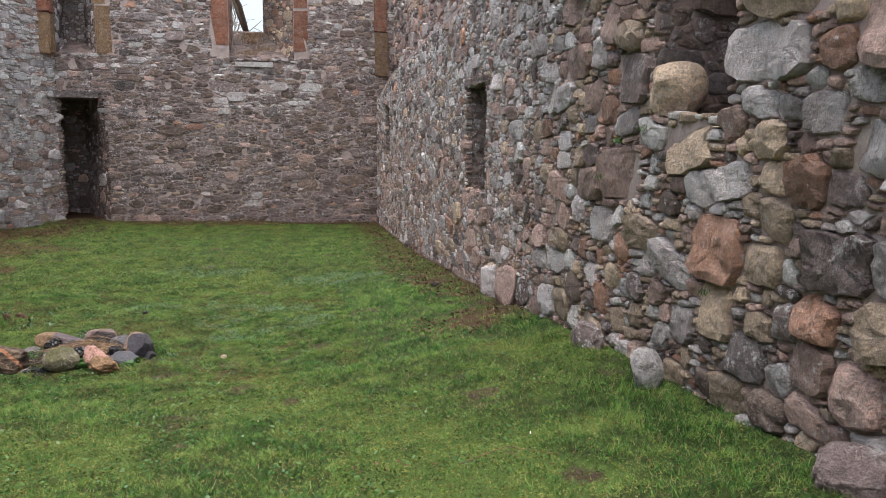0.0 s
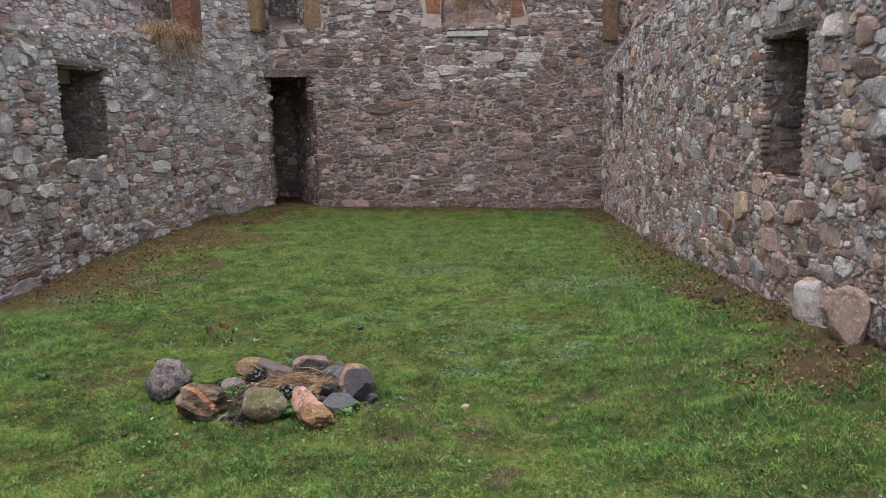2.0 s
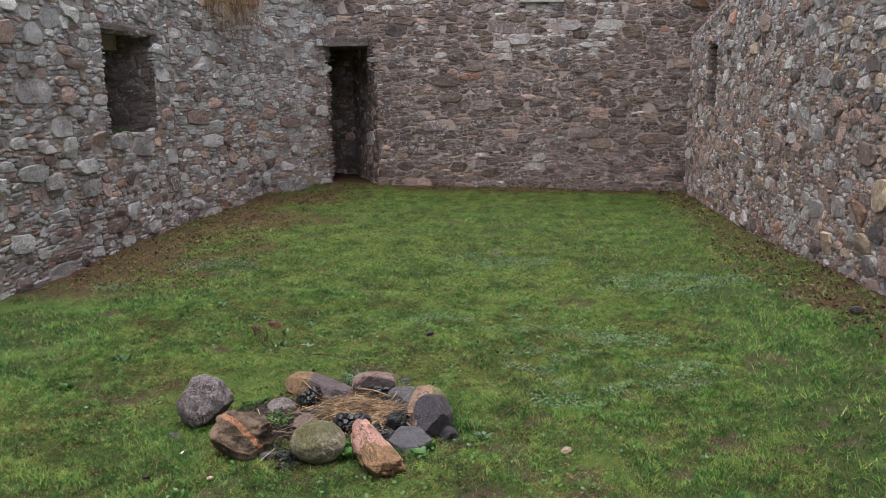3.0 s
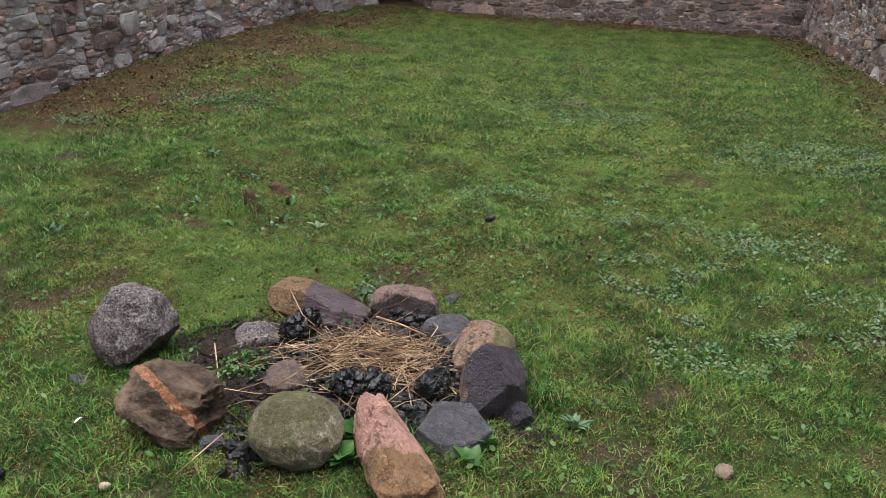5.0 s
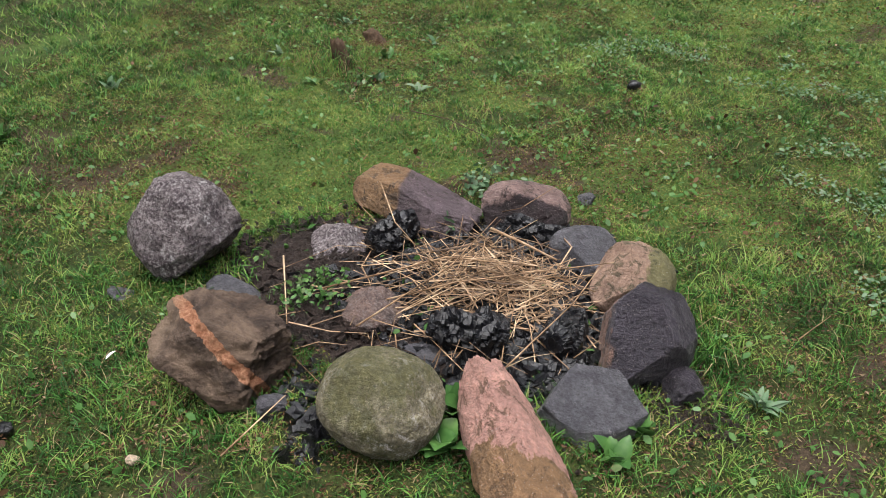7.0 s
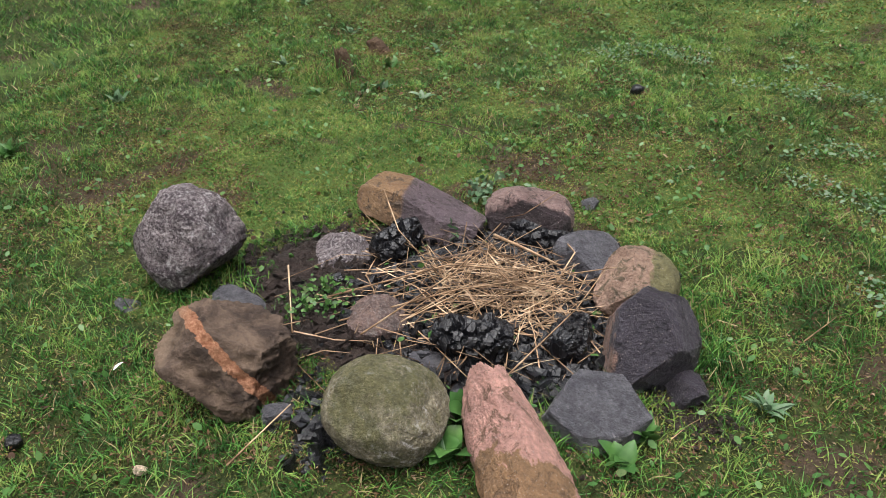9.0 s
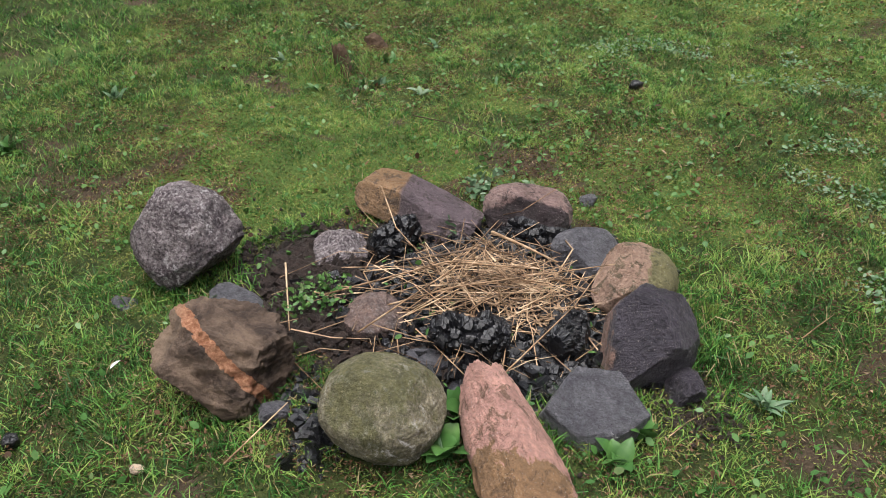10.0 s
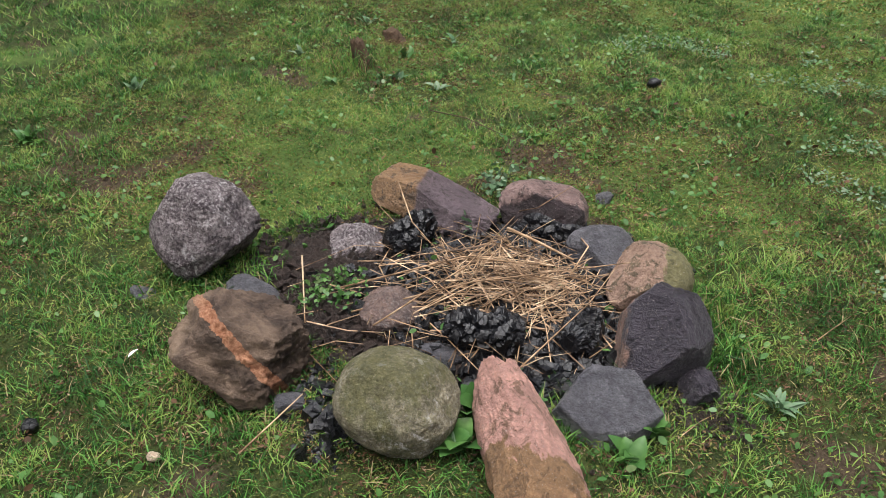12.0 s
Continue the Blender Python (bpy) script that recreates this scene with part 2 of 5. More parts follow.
def value_noise(x, y, scale, seed=0):
    """Smooth noise from 0 to 1 over arrays."""
    x, y = np.asarray(x, float) * scale + 100.0, np.asarray(y, float) * scale + 100.0
    xi, yi = np.floor(x).astype(np.int64), np.floor(y).astype(np.int64)
    fx, fy = x - xi, y - yi
    fx, fy = fx * fx * (3 - 2 * fx), fy * fy * (3 - 2 * fy)

    def h(a, b):
        k = (a * 374761393 + b * 668265263 + seed * 974711) & 0x7FFFFFFF
        k = ((k ^ (k >> 13)) * 1274126177) & 0x7FFFFFFF
        return ((k ^ (k >> 16)) & 0xFFFF) / 65535.0

    return (h(xi, yi) * (1 - fx) + h(xi + 1, yi) * fx) * (1 - fy) + (h(xi, yi + 1) * (1 - fx) + h(xi + 1, yi + 1) * fx) * fy


def ground_height(x, y):
    """The turf: level by the hearth, rising towards the near end and in a bank along the east wall."""
    x, y = np.asarray(x, float), np.asarray(y, float)
    a = np.interp(y, [-3, 0, 2, 3, 4, 5, 6, 7, 8.5], [0.50, 0.45, 0.33, 0.25, 0.15, 0.07, 0.02, 0.0, -0.05])
    bank = np.interp(y, [-3, 2, 3.2, 4.6, 7, 8.3, 9.8, 11.3], [0.10, 0.14, 0.18, 0.28, 0.19, 0.16, 0.09, 0.02])
    a = a + bank * smoothstep(x, -0.3, 2.3) ** 1.5
    far = np.clip((y - 9) / 5.4, 0, 1)
    a = a + far * (0.06 - 0.025 * np.clip(x, -4.5, 2.5))
    rough = (value_noise(x, y, 1.7, 3) - 0.5) * 0.05 + (value_noise(x, y, 6, 4) - 0.5) * 0.022 + (value_noise(x, y, 19, 5) - 0.5) * 0.010
    inside = smoothstep(x, -30, -6) * (1 - smoothstep(x, 5, 30)) * smoothstep(y, -30, -6) * (1 - smoothstep(y, 18, 40))
    return (a + rough) * inside


HEARTH = (-1.115, 5.895)


def cover_at(x, y):
    """Shares of bare mud, dead leaves and yellow moss."""
    x, y = np.asarray(x, float), np.asarray(y, float)
    rr = np.hypot((x - HEARTH[0]) / 0.40, (y - HEARTH[1] + 0.10 * (x - HEARTH[0])) / 0.34)
    mud = 1 - smoothstep(rr, 0.8, 1.12)
    bare = np.zeros_like(mud)
    mud = np.maximum(mud, (1 - smoothstep(np.hypot((x + 1.475) / 0.16, (y - 5.895) / 0.2), 0.7, 1.1)))
    for px, py, pr in ((-0.004, 4.746, 0.13), (0.246, 4.376, 0.09), (-0.264, 4.226, 0.10), (-0.334, 5.546, 0.16), (-0.234, 5.976, 0.10), (-2.064, 6.276, 0.13), (-2.364, 6.176, 0.09), (-1.114, 6.546, 0.16), (0.086, 8.226, 0.14), (-0.414, 5.226, 0.12), (-0.064, 5.326, 0.15), (-1.394, 5.276, 0.10), (1.186, 3.926, 0.12)):
        d = np.hypot(x - px, (y - py) * 0.8) / pr
        bare = np.maximum(bare, 0.75 * (1 - smoothstep(d + 1.5 * (value_noise(x, y, 14, 8) - 0.5), 0.4, 1.1)))
    n1 = value_noise(x, y, 1.4, 11) * 0.6 + value_noise(x, y, 5, 12) * 0.4
    left = 0.9 * smoothstep(-x + (n1 - 0.5) * 2.6, 2.3, 3.5) * smoothstep(y, 7.4, 8.6)
    right = smoothstep(x + (n1 - 0.5) * 0.9, 1.35, 1.8) * smoothstep(y, 5.2, 6.0) * 0.65
    end = smoothstep(y + (n1 - 0.5) * 0.8, 13.6, 14.1)
    mid = 0.5 * (1 - smoothstep(np.hypot((x - 1.55) / 0.6, (y - 5.6) / 0.6) + (n1 - 0.5), 0.3, 0.9))
    litter = np.clip(left + right + end + mid, 0, 1)
    bare = np.maximum(bare, 0.75 * smoothstep(value_noise(x, y, 3.3, 21) * 0.5 + value_noise(x, y, 11, 22) * 0.5, 0.68, 0.84))
    moss = smoothstep(value_noise(x, y, 1.1, 31) * 0.5 + value_noise(x, y, 4.0, 32) * 0.5, 0.42, 0.72)
    return np.clip(mud, 0, 1), litter, moss, bare


# ---- the ground ----
def build_ground():
    out = np.array([400.0, 150, 60, 25, 12, 7, 4, 2, 1])
    xs = np.concatenate([-5.2 - out, np.arange(-5.2, 3.0, 0.05), 3.0 + out[::-1]])
    ys = np.concatenate([-4.0 - out, np.arange(-4.0, 2.0, 0.15), np.arange(2.0, 16.0, 0.05), 16.0 + out[::-1]])
    gx, gy = np.meshgrid(xs, ys)
    x, y = gx.ravel(), gy.ravel()
    z = ground_height(x, y)
    mud, litter, moss, bare = cover_at(x, y)
    hearth = 1 - smoothstep(np.hypot(x - HEARTH[0], y - HEARTH[1]), 0.3, 0.5)
    z = z + hearth * ((value_noise(x, y, 25, 41) - 0.5) * 0.02)
    nx, ny = len(xs), len(ys)
    i = np.arange(nx * ny).reshape(ny, nx)
    quads = np.stack([i[:-1, :-1], i[:-1, 1:], i[1:, 1:], i[1:, :-1]], -1).reshape(-1, 4)
    me = bpy.data.meshes.new("ground")
    me.vertices.add(len(x))
    me.vertices.foreach_set("co", np.stack([x, y, z], 1).ravel())
    me.loops.add(quads.size)
    me.loops.foreach_set("vertex_index", quads.ravel())
    me.polygons.add(len(quads))
    me.polygons.foreach_set("loop_start", np.arange(0, quads.size, 4))
    me.polygons.foreach_set("use_smooth", np.ones(len(quads), bool))
    at = me.attributes.new("cover", "FLOAT_COLOR", "POINT")
    at.data.foreach_set("color", np.stack([mud, litter, moss, bare], 1).ravel())
    me.materials.append(stain_mat)
    me.update(calc_edges=True)
    return tagged(new("ground", me), "uneven damp green turf with bare muddy patches and dead leaves", "ground", kind="structure")


ground = build_ground()


# ---- masonry ----
def lay_stones(rng, u0, u1, v0, v1, half, aspect, fixed, shut, coarse, round_to):
    """Rubble over a rectangle, large stones first and pinnings last; each grows until it meets its neighbours.
    half: half the usual height of a stone. shut(u, v): no stone there. Returns centres, outlines and kinds."""
    res = 0.011
    nu, nv = int((u1 - u0) / res) + 1, int((v1 - v0) / res) + 1
    near = np.full((nv, nu), 9.0)
    owner = np.full((nv, nu), -1, np.int32)
    cells_u, cells_v = u0 + (np.arange(nu) + 0.5) * res, v0 + (np.arange(nv) + 0.5) * res
    gu, gv = np.meshgrid(cells_u, cells_v)
    void = shut(gu, gv)
    near[void], owner[void] = 0.0, -2
    stones = []

    def try_stone(u, v, a, b, turn, power, kind, room):
        ext = 2.0 * max(a, b)
        i0, i1 = max(0, int((u - ext - u0) / res)), min(nu, int((u + ext - u0) / res) + 2)
        j0, j1 = max(0, int((v - 2.0 * b - 0.3 * a - v0) / res)), min(nv, int((v + 2.0 * b + 0.3 * a - v0) / res) + 2)
        if i1 - i0 < 2 or j1 - j0 < 2:
            return
        du, dv = cells_u[None, i0:i1] - u, cells_v[j0:j1, None] - v
        c, s = math.cos(turn), math.sin(turn)
        m = (np.abs((du * c + dv * s) / a) ** power + np.abs((dv * c - du * s) / b) ** power) ** (1 / power)
        box = near[j0:j1, i0:i1]
        inside = m < 0.85
        if room < 1 and (box[inside] < 0.92).mean() > room:
            return
        win = m < box
        box[win] = m[win]
        owner[j0:j1, i0:i1][win] = len(stones)
        stones.append((u, v, a, b, turn, kind))

    for u, v, r, kind in fixed:
        try_stone(u, v, r * rng.uniform(1.05, 1.45), r * rng.uniform(0.9, 1.05), rng.normal(0, 0.15), rng.uniform(2.8, 6.0), kind, 2)
    area = (u1 - u0) * (v1 - v0)
    for size, share, room in ((1.9, 0.35, 0.06), (1.35, 1.0, 0.08), (1.0, 2.2, 0.10), (0.7, 2.5, 0.12)):
        b0 = half * size
        for _ in range(int(area * share / (4 * b0 * b0 * aspect))):
            u, v = rng.uniform(u0, u1), rng.uniform(v0, v1)
            if near[min(nv - 1, int((v - v0) / res)), min(nu - 1, int((u - u0) / res))] < 1:
                continue
            k = coarse(u) if coarse else 1.0
            b = b0 * k * rng.uniform(0.8, 1.25)
            try_stone(u, v, b * aspect * rng.uniform(0.6, 1.3), b, rng.normal(0, 0.07 + 0.08 * (k > 1.2)), rng.uniform(*round_to), None, room)
    for b0 in (0.60, 0.45, 0.32, 0.24):
        free = np.argwhere(near > 1.04)
        rng.shuffle(free)
        for j, i in free[: int(area * 800)]:
            if near[j, i] < 1.04:
                continue
            b = max(0.011, half * b0 * rng.uniform(0.7, 1.2))
            try_stone(cells_u[i], cells_v[j], b * aspect * rng.uniform(0.8, 2.0), b, rng.normal(0, 0.12), rng.uniform(2.6, 6.0), None, 0.55)
    owner[near > 2.0] = -1
    data = np.array([q[:5] for q in stones])
    k = 20
    th = 2 * np.pi * np.arange(k) / k
    reach = np.linspace(0.05, 2.10, 42)
    ex, ey = data[:, 2, None] * np.cos(th), data[:, 3, None] * np.sin(th)
    c, sn = np.cos(data[:, 4])[:, None], np.sin(data[:, 4])[:, None]
    dx, dy = ex * c - ey * sn, ex * sn + ey * c
    px = data[:, 0, None, None] + dx[:, :, None] * reach
    py = data[:, 1, None, None] + dy[:, :, None] * reach
    ii, jj = np.floor((px - u0) / res).astype(int), np.floor((py - v0) / res).astype(int)
    out = (ii < 0) | (ii >= nu) | (jj < 0) | (jj >= nv)
    lab = owner[np.clip(jj, 0, nv - 1), np.clip(ii, 0, nu - 1)]
    other = out | (lab != np.arange(len(stones))[:, None, None])
    other[:, :, -1] = True
    r = reach[np.argmax(other, 2)] - 0.025
    r = 0.1 * np.roll(r, 1, 1) + 0.8 * r + 0.1 * np.roll(r, -1, 1)
    r *= rng.normal(1, 0.03, r.shape)
    rings = np.stack([dx * r, dy * r], 2)
    return [((q[0], q[1]), ring, q[5]) for q, ring, rr in zip(stones, rings, r) if rr.mean() > 0.3]


def ring_area(ring):
    n = np.roll(ring, -1, 0)
    return abs((ring[:, 0] * n[:, 1] - ring[:, 1] * n[:, 0]).sum()) / 2


def stone_shape(rng, centre, ring, depth, gap, fine=False, tilt=0.16):
    """A rough stone over an outline round its centre: (vertices u, v, d), faces."""
    c = np.array(centre)
    if not fine:
        ring = ring[int(rng.integers(0, 2))::2] if ring_area(ring) > 0.0022 else ring[::3]
    rad = math.sqrt(max(1e-6, ring_area(ring)) / math.pi)
    far = np.hypot(ring[:, 0], ring[:, 1])
    ring = ring * np.clip(1 - gap * rng.uniform(0.5, 1.5, len(ring)) / np.maximum(0.015, far), 0.45, 1)[:, None]
    n = len(ring)
    slope = np.clip(rng.normal(0, tilt, 2), -0.35, 0.35)
    slope2, lip = rng.normal(0, 0.28, 2), rng.uniform(0.3, 0.9) * rad
    off = rng.uniform(-90, 90)
    amp = min(0.45 * depth, 0.20 * rad)
    verts, faces = [], []
    bevel = min(0.26, rng.uniform(0.003, 0.014) / rad)

    def layer(scale, d, lump):
        for a in ring:
            b = a * scale
            z = d
            if lump:
                z += float(b @ slope) * lump + amp * lump * noise.noise(Vector((b[0] * 9, b[1] * 9, off)))
                # a broken corner
                z -= max(0.0, float(b @ slope2) - 0.35 * lip) * lump
                if fine:
                    z += amp * 0.5 * lump * noise.noise(Vector((b[0] * 31, b[1] * 31, off)))
            verts.append((c[0] + b[0], c[1] + b[1], max(z, -0.05)))

    layer(1.02, -0.06, 0)
    layer(1.0, depth * 0.45, 0.6)
    layer(1 - bevel, depth * 0.92, 1.0)
    if fine:
        layer((1 - bevel) * 0.72, depth * 1.04, 1.0)
        layer(0.36, depth * 1.08, 1.0)
    rows = len(verts) // n
    verts.append((c[0], c[1], depth * 1.08 + amp * noise.noise(Vector((0, 0, off)))))
    for r in range(rows - 1):
        for k in range(n):
            a, b = r * n + k, r * n + (k + 1) % n
            faces.append((a, b, b + n, a + n))
    for k in range(n):
        faces.append(((rows - 1) * n + k, (rows - 1) * n + (k + 1) % n, rows * n))
    return verts, faces


def rubble(wall, origin, U, N, u0, u1, v0, v1, target, kinds, seed, openings=(), fixed=(), aspect=1.6, proud=(0.012, 0.045), gap=0.006, nearest=None, keep=None, fine=None, kind_at=None, tilt=0.05, relief=None, coarse=None, lift=None, round_to=(3.6, 10.0)):
    """Lays rubble on a wall's face. origin + U * u + z * v + N * d. target: the usual area of a stone. nearest(u, v): those stones are parts of their own."""
    rng = np.random.default_rng(seed)
    origin, U, N, Z = Vector(origin), Vector(U).normalized(), Vector(N).normalized(), Vector((0, 0, 1))
    flip = U.cross(Z).dot(N) < 0
    names = list(kinds)
    weight = np.array([kinds[k] for k in names], float)
    weight /= weight.sum()

    def shut(u, v):
        wob = (value_noise(u, v, 9, seed) - 0.5) * 0.07
        bad = np.zeros(u.shape, bool)
        for a0, a1, b0, b1 in openings:
            bad |= (u > a0 + 0.02 + wob) & (u < a1 - 0.02 + wob) & (v > b0 + 0.02 + wob) & (v < b1 - 0.02 + wob)
        if keep is not None:
            bad |= ~keep(u, v + wob)
        return bad

    jv, jf, jm, count = [], [], [], 0
    for centre, ring, kind in lay_stones(rng, u0, u1, v0, v1, math.sqrt(target / (3.4 * aspect)), aspect, fixed, shut, coarse, round_to):
        u, v = centre
        area = ring_area(ring)
        if area < 0.0004:
            continue
        rise = relief(u) if relief else 1.0
        depth = rng.uniform(*proud) * (0.55 + 0.8 * min(1.0, area / 0.04)) * rise + (lift(u) if lift else 0.0)
        fin = bool(fine and fine(u, v) and area > 0.006)
        verts, faces = stone_shape(rng, centre, ring, depth, gap, fin, tilt * rise)
        if kind is None:
            kind = (kind_at(rng, u, v) if kind_at else None) or names[int(rng.choice(len(names), p=weight))]
        pts = [tuple(origin + U * a + Z * b + N * d) for a, b, d in verts]
        if flip:
            faces = [tuple(reversed(f)) for f in faces]
        if nearest and nearest(u, v) and area > 0.004 and count < 300:
            count += 1
            mid = sum((Vector(p) for p in pts), Vector()) / len(pts)
            ob = link_mesh("stone", [tuple(Vector(p) - mid) for p in pts], faces, STONES[kind], wall, smooth=False)
            ob.location = mid
        else:
            base = len(jv)
            jv += pts
            jf += [tuple(i + base for i in f) for f in faces]
            jm += [STONE_KEYS.index(kind)] * len(faces)
    if jv:
        tagged(link_mesh("stone_facing", jv, jf, [STONES[k] for k in STONE_KEYS], wall, smooth=False, face_mats=jm), kind="stuff")


def wall_core(name, label, origin, U, N, us, vs, openings, thick, material=None, top=None):
    """The mortared core of a wall, with its openings cut through it."""
    origin, U, N = Vector(origin), Vector(U).normalized(), Vector(N).normalized()
    us = sorted({*us, *(a for o in openings for a in o[:2] if us[0] < a < us[-1])})
    vs = sorted({*vs, *(b for o in openings for b in o[2:] if vs[0] < b < vs[-1])})
    solid = {}
    for i in range(len(us) - 1):
        for j in range(len(vs) - 1):
            cu, cv = (us[i] + us[i + 1]) / 2, (vs[j] + vs[j + 1]) / 2
            solid[i, j] = not any(o[0] < cu < o[1] and o[2] < cv < o[3] for o in openings)
    verts, faces, known = [], [], {}

    def vert(i, j, s):
        if (i, j, s) not in known:
            v = vs[j] if not (top and j == len(vs) - 1) else top(us[i])
            known[i, j, s] = len(verts)
            verts.append(tuple(origin + U * us[i] + Vector((0, 0, v)) - N * (thick * s)))
        return known[i, j, s]

    for (i, j), on in solid.items():
        if not on:
            continue
        faces.append((vert(i, j, 0), vert(i + 1, j, 0), vert(i + 1, j + 1, 0), vert(i, j + 1, 0)))
        faces.append((vert(i, j, 1), vert(i, j + 1, 1), vert(i + 1, j + 1, 1), vert(i + 1, j, 1)))
        for di, dj, (a, b) in ((-1, 0, ((i, j), (i, j + 1))), (1, 0, ((i + 1, j + 1), (i + 1, j))), (0, -1, ((i + 1, j), (i, j))), (0, 1, ((i, j + 1), (i + 1, j + 1)))):
            if not solid.get((i + di, j + dj), False):
                faces.append((vert(*a, 0), vert(*b, 0), vert(*b, 1), vert(*a, 1)))
    ob = link_mesh(name, verts, faces, material or mortar, smooth=False)
    bm = bmesh.new()
    bm.from_mesh(ob.data)
    bmesh.ops.recalc_face_normals(bm, faces=bm.faces)
    bm.to_mesh(ob.data)
    bm.free()
    return tagged(ob, label, "wall", kind="structure")


def dressed_block(name, lo, hi, material, parent, seed, label=""):
    """A squared sandstone block with worn edges."""
    rng = np.random.default_rng(seed)
    bm = bmesh.new()
    bmesh.ops.create_cube(bm, size=1)
    lo, hi = Vector(lo), Vector(hi)
    size, mid = hi - lo, (hi + lo) / 2
    for v in bm.verts:
        v.co = Vector((v.co.x * size.x, v.co.y * size.y, v.co.z * size.z))
    bmesh.ops.bevel(bm, geom=bm.edges[:], offset=min(size) * 0.07, segments=2, affect="EDGES")
    for v in bm.verts:
        v.co += Vector(rng.normal(0, 0.006, 3))
    ob = part(name, bm, material, parent, label, smooth=False)
    ob.location = mid
    return ob


FAR_Y = 14.37
MIXED = {"mauve": 9, "pink": 44, "brown": 3, "grey": 32, "slate": 3, "tan": 13, "orange": 4, "pale": 5}


def higher_is_greyer(low, high, share):
    """Weathered, lichened stone towards the top of a wall."""
    def pick(rng, u, v):
        if rng.random() < share * float(smoothstep(v, low, high)):
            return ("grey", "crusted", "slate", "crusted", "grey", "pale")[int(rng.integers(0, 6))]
        return None
    return pick


# north wall, across the far end
high_window = (-3.17, -2.55, 2.80, 4.30)
mid_window = (-0.45, 0.62, 2.73, 4.60)
wall_north = wall_core("wall_north", "tall ruined rubble wall of mauve and pinkish stone in lime mortar", (0, FAR_Y, 0), (1, 0, 0), (0, -1, 0), [-5.3, 2.9], [-0.6, 5.2], [(-3.95, -2.44, -0.6, 2.10), high_window, mid_window], 0.9)


def north_kind(rng, u, v):
    if -0.8 < u < 1.0 and 1.9 < v < 2.75 and rng.random() < 0.4:
        return ("pale", "grey", "grey")[int(rng.integers(0, 3))]
    return higher_is_greyer(1.8, 3.2, 0.25)(rng, u, v)


rubble(wall_north, (0, FAR_Y, 0), (1, 0, 0), (0, -1, 0), -4.5, 2.5, -0.25, 4.3, 0.0125, {"mauve": 40, "pink": 9, "brown": 38, "grey": 2, "slate": 12, "tan": 1, "orange": 2}, 11,
       openings=[(-3.17, -2.44, -0.6, 1.75), (-3.17, -2.56, 1.7, 2.12), (-3.26, -2.52, 2.10, 2.23), (-3.42, -2.28, 2.80, 4.6), (-0.76, 0.88, 2.80, 4.6), (-0.36, 0.27, 2.66, 2.8)], aspect=2.4, proud=(0.008, 0.026), gap=0.005, tilt=0.06,
       nearest=lambda u, v: -1.6 < u < 0.6 and 0 < v < 1.6, kind_at=north_kind)

# east wall: thick lower part with a broken ledge, the upper part set back
EAST_X = 2.05
niche = (7.03, 7.76, 1.00, 2.00)
slit = (12.76, 13.30, 1.18, 2.00)
near_window = (3.22, 3.95, 1.62, 3.4)


def east_top(y):
    return np.interp(y, [6, 9, 12.5, 14.4], [2.95, 2.72, 2.48, 2.15])


wall_east = wall_core("wall_east", "rough rubble wall of large grey, pink and tan boulders", (EAST_X, 0, 0), (0, 1, 0), (-1, 0, 0), [-3.2, 6.0], [-0.6, 3.8], [near_window], 0.9)
wall_east_2 = wall_core("wall_east_2", "rubble wall with a broken ledge and small blocked openings", (EAST_X, 0, 0), (0, 1, 0), (-1, 0, 0), [6.0] + [6.5 + k * 0.5 for k in range(15)] + [14.0, FAR_Y], [-0.6, 2.05, 2.2], [niche, slit], 0.9, top=east_top)
wall_east_3 = wall_core("wall_east_3", "upper rubble wall of pink and grey stone above a ledge", (EAST_X + 0.32, 0, 0), (0, 1, 0), (-1, 0, 0), [6.0, FAR_Y], [1.9, 4.3], [], 0.58)


def east_kind(rng, u, v):
    if u < 5.2:
        return ("grey", "mauve", "pink", "tan", "pink", "orange", "pink", "grey", "pink", "tan", "tan", "pale")[int(rng.integers(0, 12))]
    return higher_is_greyer(0.7, 2.3, 0.55)(rng, u, v)


# the boulders that stand out: along the wall, height, half height, kind
BOULDERS = [
    (4.17, 0.95, 0.086, "orange"), (3.62, 1.78, 0.111, "tan"), (3.10, 1.86, 0.123, "grey"), (2.86, 1.84, 0.115, "grey"),
    (3.58, 0.42, 0.082, "tan"), (3.52, 0.68, 0.090, "grey"), (3.25, 0.80, 0.123, "tan"), (3.02, 0.66, 0.115, "slate"), (2.95, 1.05, 0.098, "tan"),
    (2.72, 1.38, 0.098, "orange"), (2.62, 0.90, 0.098, "orange"), (2.95, 1.52, 0.082, "tan"), (2.66, 1.62, 0.090, "grey"), (2.40, 1.50, 0.098, "grey"),
    (3.30, 0.47, 0.074, "brown"), (2.85, 0.50, 0.082, "brown"), (3.40, 1.32, 0.098, "grey"), (3.70, 1.22, 0.074, "brown"), (3.86, 1.40, 0.049, "pale"), (3.94, 1.22, 0.061, "grey"),
    (4.42, 0.62, 0.090, "orange"), (4.20, 0.55, 0.074, "tan"), (4.85, 0.60, 0.098, "brown"), (3.98, 0.62, 0.082, "tan"), (5.35, 0.42, 0.115, "grey"), (5.9, 0.36, 0.107, "mauve"),
    (6.75, 0.35, 0.115, "tan"), (7.3, 0.42, 0.098, "pink"), (8.1, 0.75, 0.123, "tan"), (6.3, 1.9, 0.098, "pink"), (4.6, 1.75, 0.107, "pink"),
]
